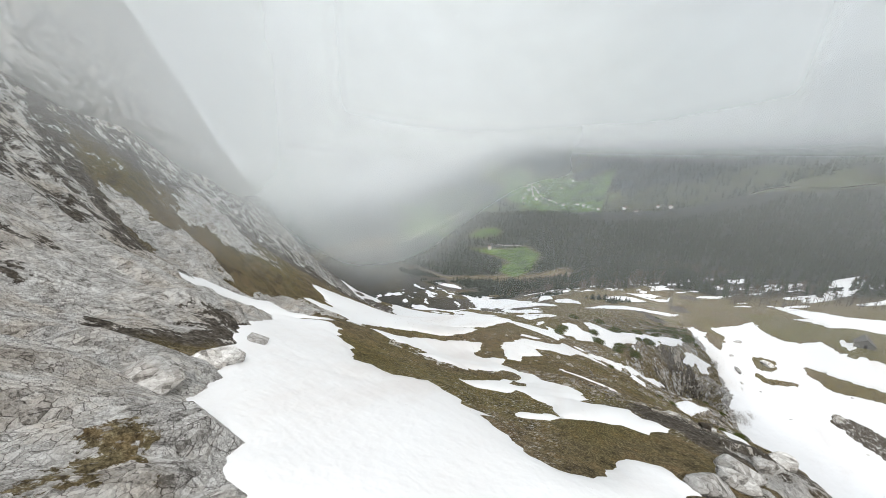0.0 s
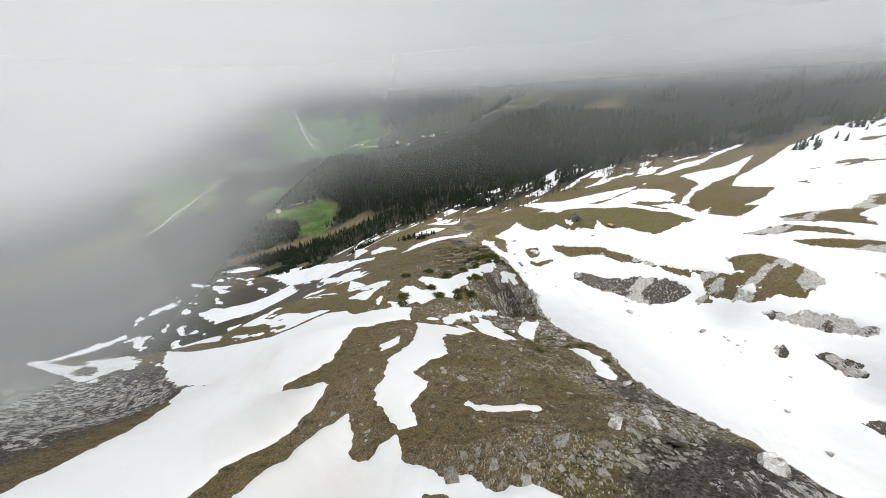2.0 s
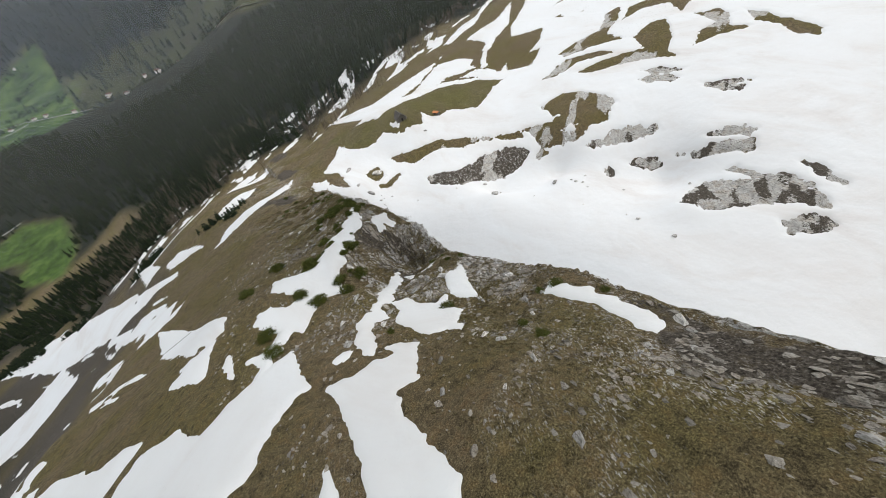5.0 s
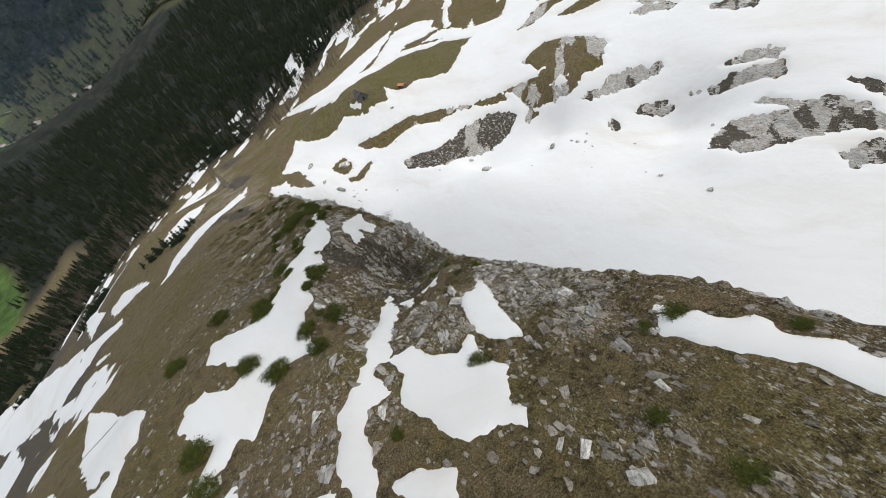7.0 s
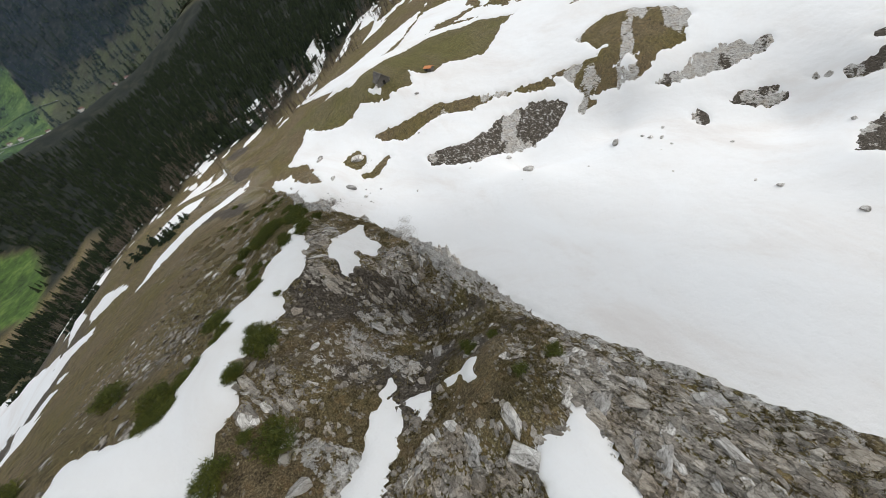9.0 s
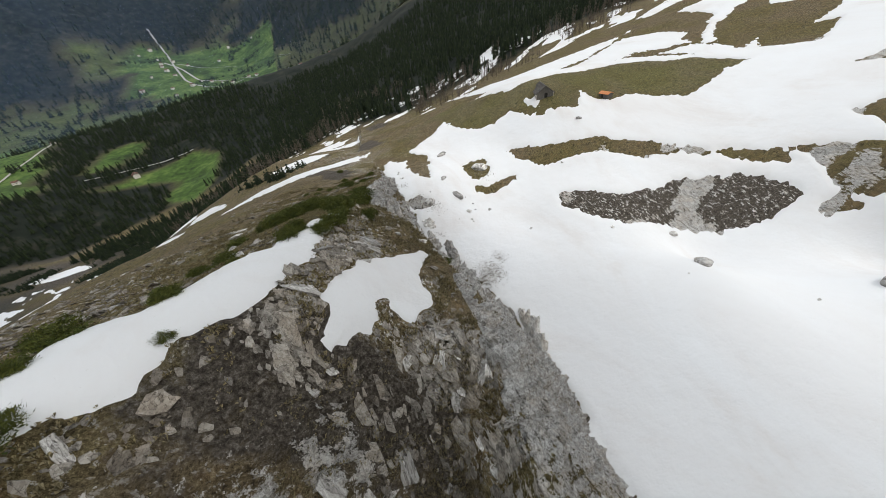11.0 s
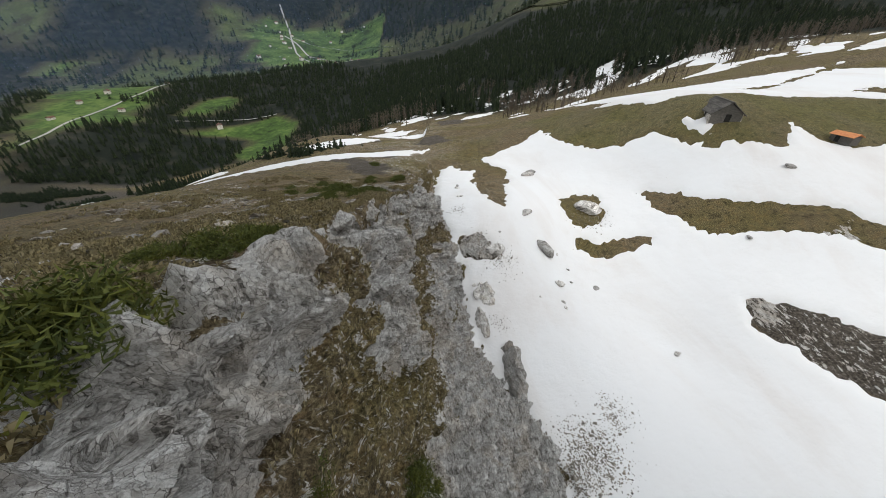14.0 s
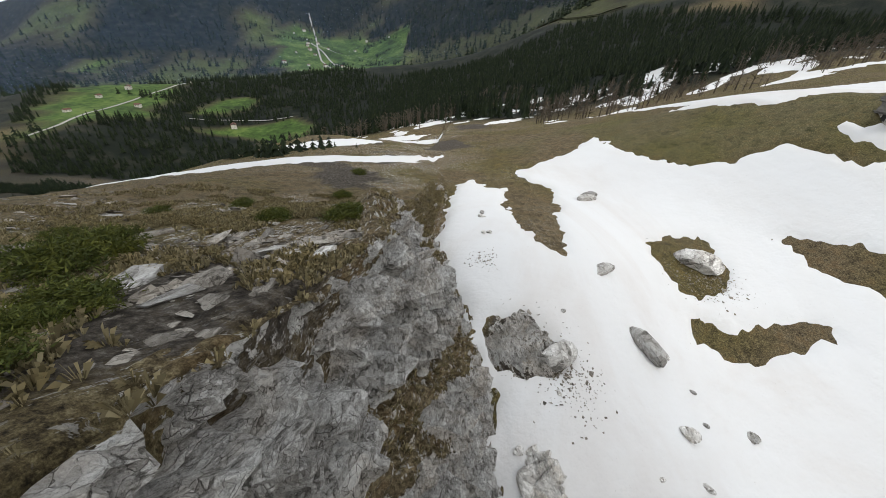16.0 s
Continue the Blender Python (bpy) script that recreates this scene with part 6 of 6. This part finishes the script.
# ---- valley roads and houses ----
def road(name, places, width, label):
    pts = []
    for (ax, ay), (bx, by) in zip(places, places[1:]):
        n = max(2, int(math.hypot(bx - ax, by - ay) / 12))
        pts += [(ax + (bx - ax) * i / n, ay + (by - ay) * i / n) for i in range(n)]
    pts = np.array(pts + [places[-1]], float)
    for _ in range(3):
        pts[1:-1] = (pts[:-2] + 2 * pts[1:-1] + pts[2:]) / 4
    d = np.gradient(pts, axis=0)
    side = np.stack([-d[:, 1], d[:, 0]], -1) / np.hypot(d[:, 0], d[:, 1])[:, None] * width / 2
    x, y = np.stack([pts[:, 0] - side[:, 0], pts[:, 0] + side[:, 0]], 1), np.stack([pts[:, 1] - side[:, 1], pts[:, 1] + side[:, 1]], 1)
    z = ground_at(x.ravel(), y.ravel()).reshape(x.shape)
    z[:] = z.max(1, keepdims=True) + 0.7
    ob = new(name, sheet(name, (x, y, z)))
    ob.data.materials.append(ROADSTUFF)
    tagged(ob, label, "road", kind="structure")


road("road_valley", ((-690, 2860), (-640, 2740), (-605, 2640), (-531, 2371), (-470, 2180), (-363, 2027), (-280, 1960), (-200, 1990)), 9, "pale winding valley road between green fields")
road("road_meadow", ((-424, 607), (-417, 650), (-429, 728), (-439, 849), (-446, 934), (-453, 996)), 4.5, "pale gravel track across the meadow")
road("track", ((-318, 750), (-263, 784), (-213, 800), (-178, 819)), 4.5, "gravel track along the wood")
road("road_slope", ((-600, 2494), (-485, 2318), (-415, 2178), (-223, 2042), (-26, 1858), (62, 1826), (172, 1761), (279, 1666), (330, 1500), (350, 1250), (390, 1050), (450, 930)), 9, "pale road winding along the green valley side")
road("road_far", ((-545, 2454), (-438, 2371), (-305, 2371), (-136, 2274), (32, 2014)), 6, "pale road on the valley floor")


def house(sx, sy, h, seed):
    root = new("house")
    part("wall", box(sx, sy, h + 3, (0, 0, h / 2 - 1.5), 0.05), PLASTER, root)
    rise = sx * 0.3
    for s in (-1, 1):
        w = math.hypot(sx / 2, rise) + 0.8
        ob = part("roof", box(w, sy + 1.6, 0.3, (0, 0, 0), 0.03), ROOFTILE, root)
        ob.matrix_basis = pose(s * (sx / 4 + 0.2), 0, h + rise / 2 - 0.1, 0, math.degrees(math.atan2(rise, sx / 2)) * s, 0)
    for s in (-1, 1):
        for k in (-1, 1):
            part("window", box(0.12, 1.4, 1.3, (s * (sx / 2 + 0.03), k * sy * 0.24, h * 0.55), 0.0), DARK, root)
    return root


HOUSES = ((-729, 2618), (-604, 2449), (-616, 2251), (-480, 2403), (-284, 2591), (-177, 2021), (-339, 2460), (-631, 2092), (-479, 1976), (-145, 2552), (-494, 883), (-466, 717), (-490, 808),
          (-253, 754), (-453, 1000), (-400, 766), (-560, 2320), (-520, 2260), (-590, 2390), (-430, 2090), (-400, 2150), (-640, 2560), (-560, 2500), (-300, 2050), (-350, 2110), (-690, 2700), (-250, 2000), (-510, 2080), (60, 1850), (110, 1790), (190, 1770), (230, 1720), (290, 1640), (-60, 1900), (320, 1500), (350, 1300), (-140, 1990))
kinds = [house(8, 10, 5, 0), house(11, 14, 6.5, 1), house(7, 12, 4, 2)]
for k, (x, y) in enumerate(HOUSES):
    ob = kinds[k] if k < 3 else copy_thing(kinds[k % 3], Matrix())
    ob.matrix_world = pose(x, y, float(ground_at(x, y)[0]) + 0.3, 0, 0, rng.uniform(0, 180)) @ Matrix.Scale(0.75 if y < 1100 else 1.25, 4)
    tagged(ob, "small pale farmhouse with a brown gabled roof in the valley", "house", "houses in the valley")


# ---- cloud ----
def make_cloud(name, density, seed, tint=(0.94, 0.98, 1.0)):
    n = Nodes(name)
    fade = n.attr("fade")
    puff = n.noise(0.012, 5.0, 0.58, stretch=(1, 1, 1.7, 0, 0, seed * 40))
    thin = 0.6 if density < 0.9 else 0.9
    swell = n.ramp(puff, (0.3, (thin, thin, thin)), (0.55, (1, 1, 1)))
    a = n.math("MULTIPLY", n.math("MULTIPLY", fade, swell), density)
    t = n.tree.nodes
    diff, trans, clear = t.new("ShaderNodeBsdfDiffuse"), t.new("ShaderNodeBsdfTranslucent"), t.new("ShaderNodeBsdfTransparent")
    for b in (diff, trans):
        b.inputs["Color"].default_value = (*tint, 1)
    both, out = t.new("ShaderNodeMixShader"), t.new("ShaderNodeMixShader")
    both.inputs[0].default_value = 0.5
    n.link(diff.outputs[0], both.inputs[1])
    n.link(trans.outputs[0], both.inputs[2])
    n.link(a, out.inputs[0])
    n.link(clear.outputs[0], out.inputs[1])
    n.link(both.outputs[0], out.inputs[2])
    n.link(out.outputs[0], t["Material Output"].inputs["Surface"])
    return n.mat


def cloud_bank(radius, bottom, top, density, seed, left=-105, right=100, tint=(0.94, 0.98, 1.0), label="drifting bank of pale grey cloud", drop=0, east=0.5, gap=0.3, turn=(-40, 10), quick=False):
    """A thin curved bank of mist that hangs above the slope: faint at its base, denser above, lower to the west, thinner to the east."""
    az = np.linspace(left, right, 90)
    u = np.linspace(0, 1, 34)
    a, v = np.meshgrid(az, u)
    r = radius * (1 + 0.08 * v)
    low = bottom - drop * step(-5, -50, a)
    x, y, z = r * np.sin(np.radians(a)), 10 + r * np.cos(np.radians(a)), low + (top - low) * v ** 1.7
    ob = new("cloud_bank", sheet("cloud_bank", (x, y, z)))
    rise = z - low + 0.06 * abs(bottom) * fbm(a / 9, v * 3, 1.0, 3, seed + 3)
    f = 0.6 * step(0, 11, rise) + 0.4 * step(4, 40, rise + 14 * step(-5, -50, a))
    if quick:
        f = step(0, 22, rise)
    if radius < 30:
        f = step(0, 5, rise)
    f = f * step(left, left + 14, a) * step(right, right - 14, a) * (1 - (1 - east) * step(turn[0], turn[1], a)) * (1 - gap * step(-30, -5, a) * step(22, 6, a))
    if radius < 200:
        f = f * step(1, 10, z - base_height(x, y))
    at = ob.data.attributes.new("fade", "FLOAT", "POINT")
    at.data.foreach_set("value", f.ravel().astype(np.float32))
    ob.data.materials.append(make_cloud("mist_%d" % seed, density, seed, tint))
    tagged(ob, label, "cloud", "cloud banks", kind="structure")


def mist_curtain(density, seed, out=0.0):
    """Mist drifting along the foot of the western rock spur."""
    u, v = np.meshgrid(np.linspace(0, 1, 60), np.linspace(0, 1, 40))
    x, y = -9 - out - 9 * u - 4 * np.sin(3.1 * u), -34 + (56 + 0.5 * out) * u
    g = base_height(x, y)
    z = g + 1 + (38 - g) * v ** 1.3
    ob = new("cloud_bank", sheet("cloud_bank", (x, y, z)))
    f = step(2, 15, z - g + 3 * fbm(x + y, z, 8.0, 3, seed)) * step(0, 0.25, u) * step(0.95, 0.45, u)
    at = ob.data.attributes.new("fade", "FLOAT", "POINT")
    at.data.foreach_set("value", f.ravel().astype(np.float32))
    ob.data.materials.append(make_cloud("mist_%d" % seed, density, seed))
    tagged(ob, "thin curtain of pale mist before the rock spur", "cloud", "cloud banks", kind="structure")


def low_mist(y0, top, bottom, x_end, density, seed):
    """A shallow layer of mist lying over the upper slope, below the open air above it."""
    x = np.linspace(-80, x_end, 90)[None, :] + np.zeros((24, 1))
    v = np.linspace(0, 1, 24)[:, None]
    y = y0 - 0.003 * x ** 2
    z = bottom + (top - bottom) * v + 0 * x
    ob = new("cloud_bank", sheet("cloud_bank", (x, y, z)))
    f = step(0, 0.65, v) * step(1, 0.93, v) * step(-80, -55, x) * step(x_end, x_end - 16, x) * step(0.5, 8, z - base_height(x, y))
    at = ob.data.attributes.new("fade", "FLOAT", "POINT")
    at.data.foreach_set("value", f.ravel().astype(np.float32))
    ob.data.materials.append(make_cloud("mist_%d" % seed, density, seed))
    tagged(ob, "shallow layer of thin pale mist over the slope", "cloud", "cloud banks", kind="structure")


mist_curtain(0.42, 11)
mist_curtain(0.44, 12, 16)
low_mist(5, -0.4, -16, 70, 0.2, 14)
cloud_bank(16, -0.9, 28, 0.4, 1, east=0.85, gap=0.0)
cloud_bank(43, -12.5, 36, 0.5, 3, drop=18, gap=0.0, east=0.5, turn=(-10, 25))
cloud_bank(130, 0, 120, 1.0, 4, drop=34, east=0.55, gap=0.0, turn=(-5, 50), quick=True)
cloud_bank(190, 2, 300, 1.0, 5, -120, 115, (0.95, 0.98, 1.0), east=0.8, gap=0.0, turn=(-15, 40), quick=True)
# no cloud: an added blue see-through sheet whose colour stands in for distance haze
cloud_bank(1350, -330, 700, 0.1, 6, -70, 60, (0.26, 0.44, 0.85), "blue tinted sheet that paints haze over the far valley", east=0.5, gap=0.0, turn=(-25, 20))
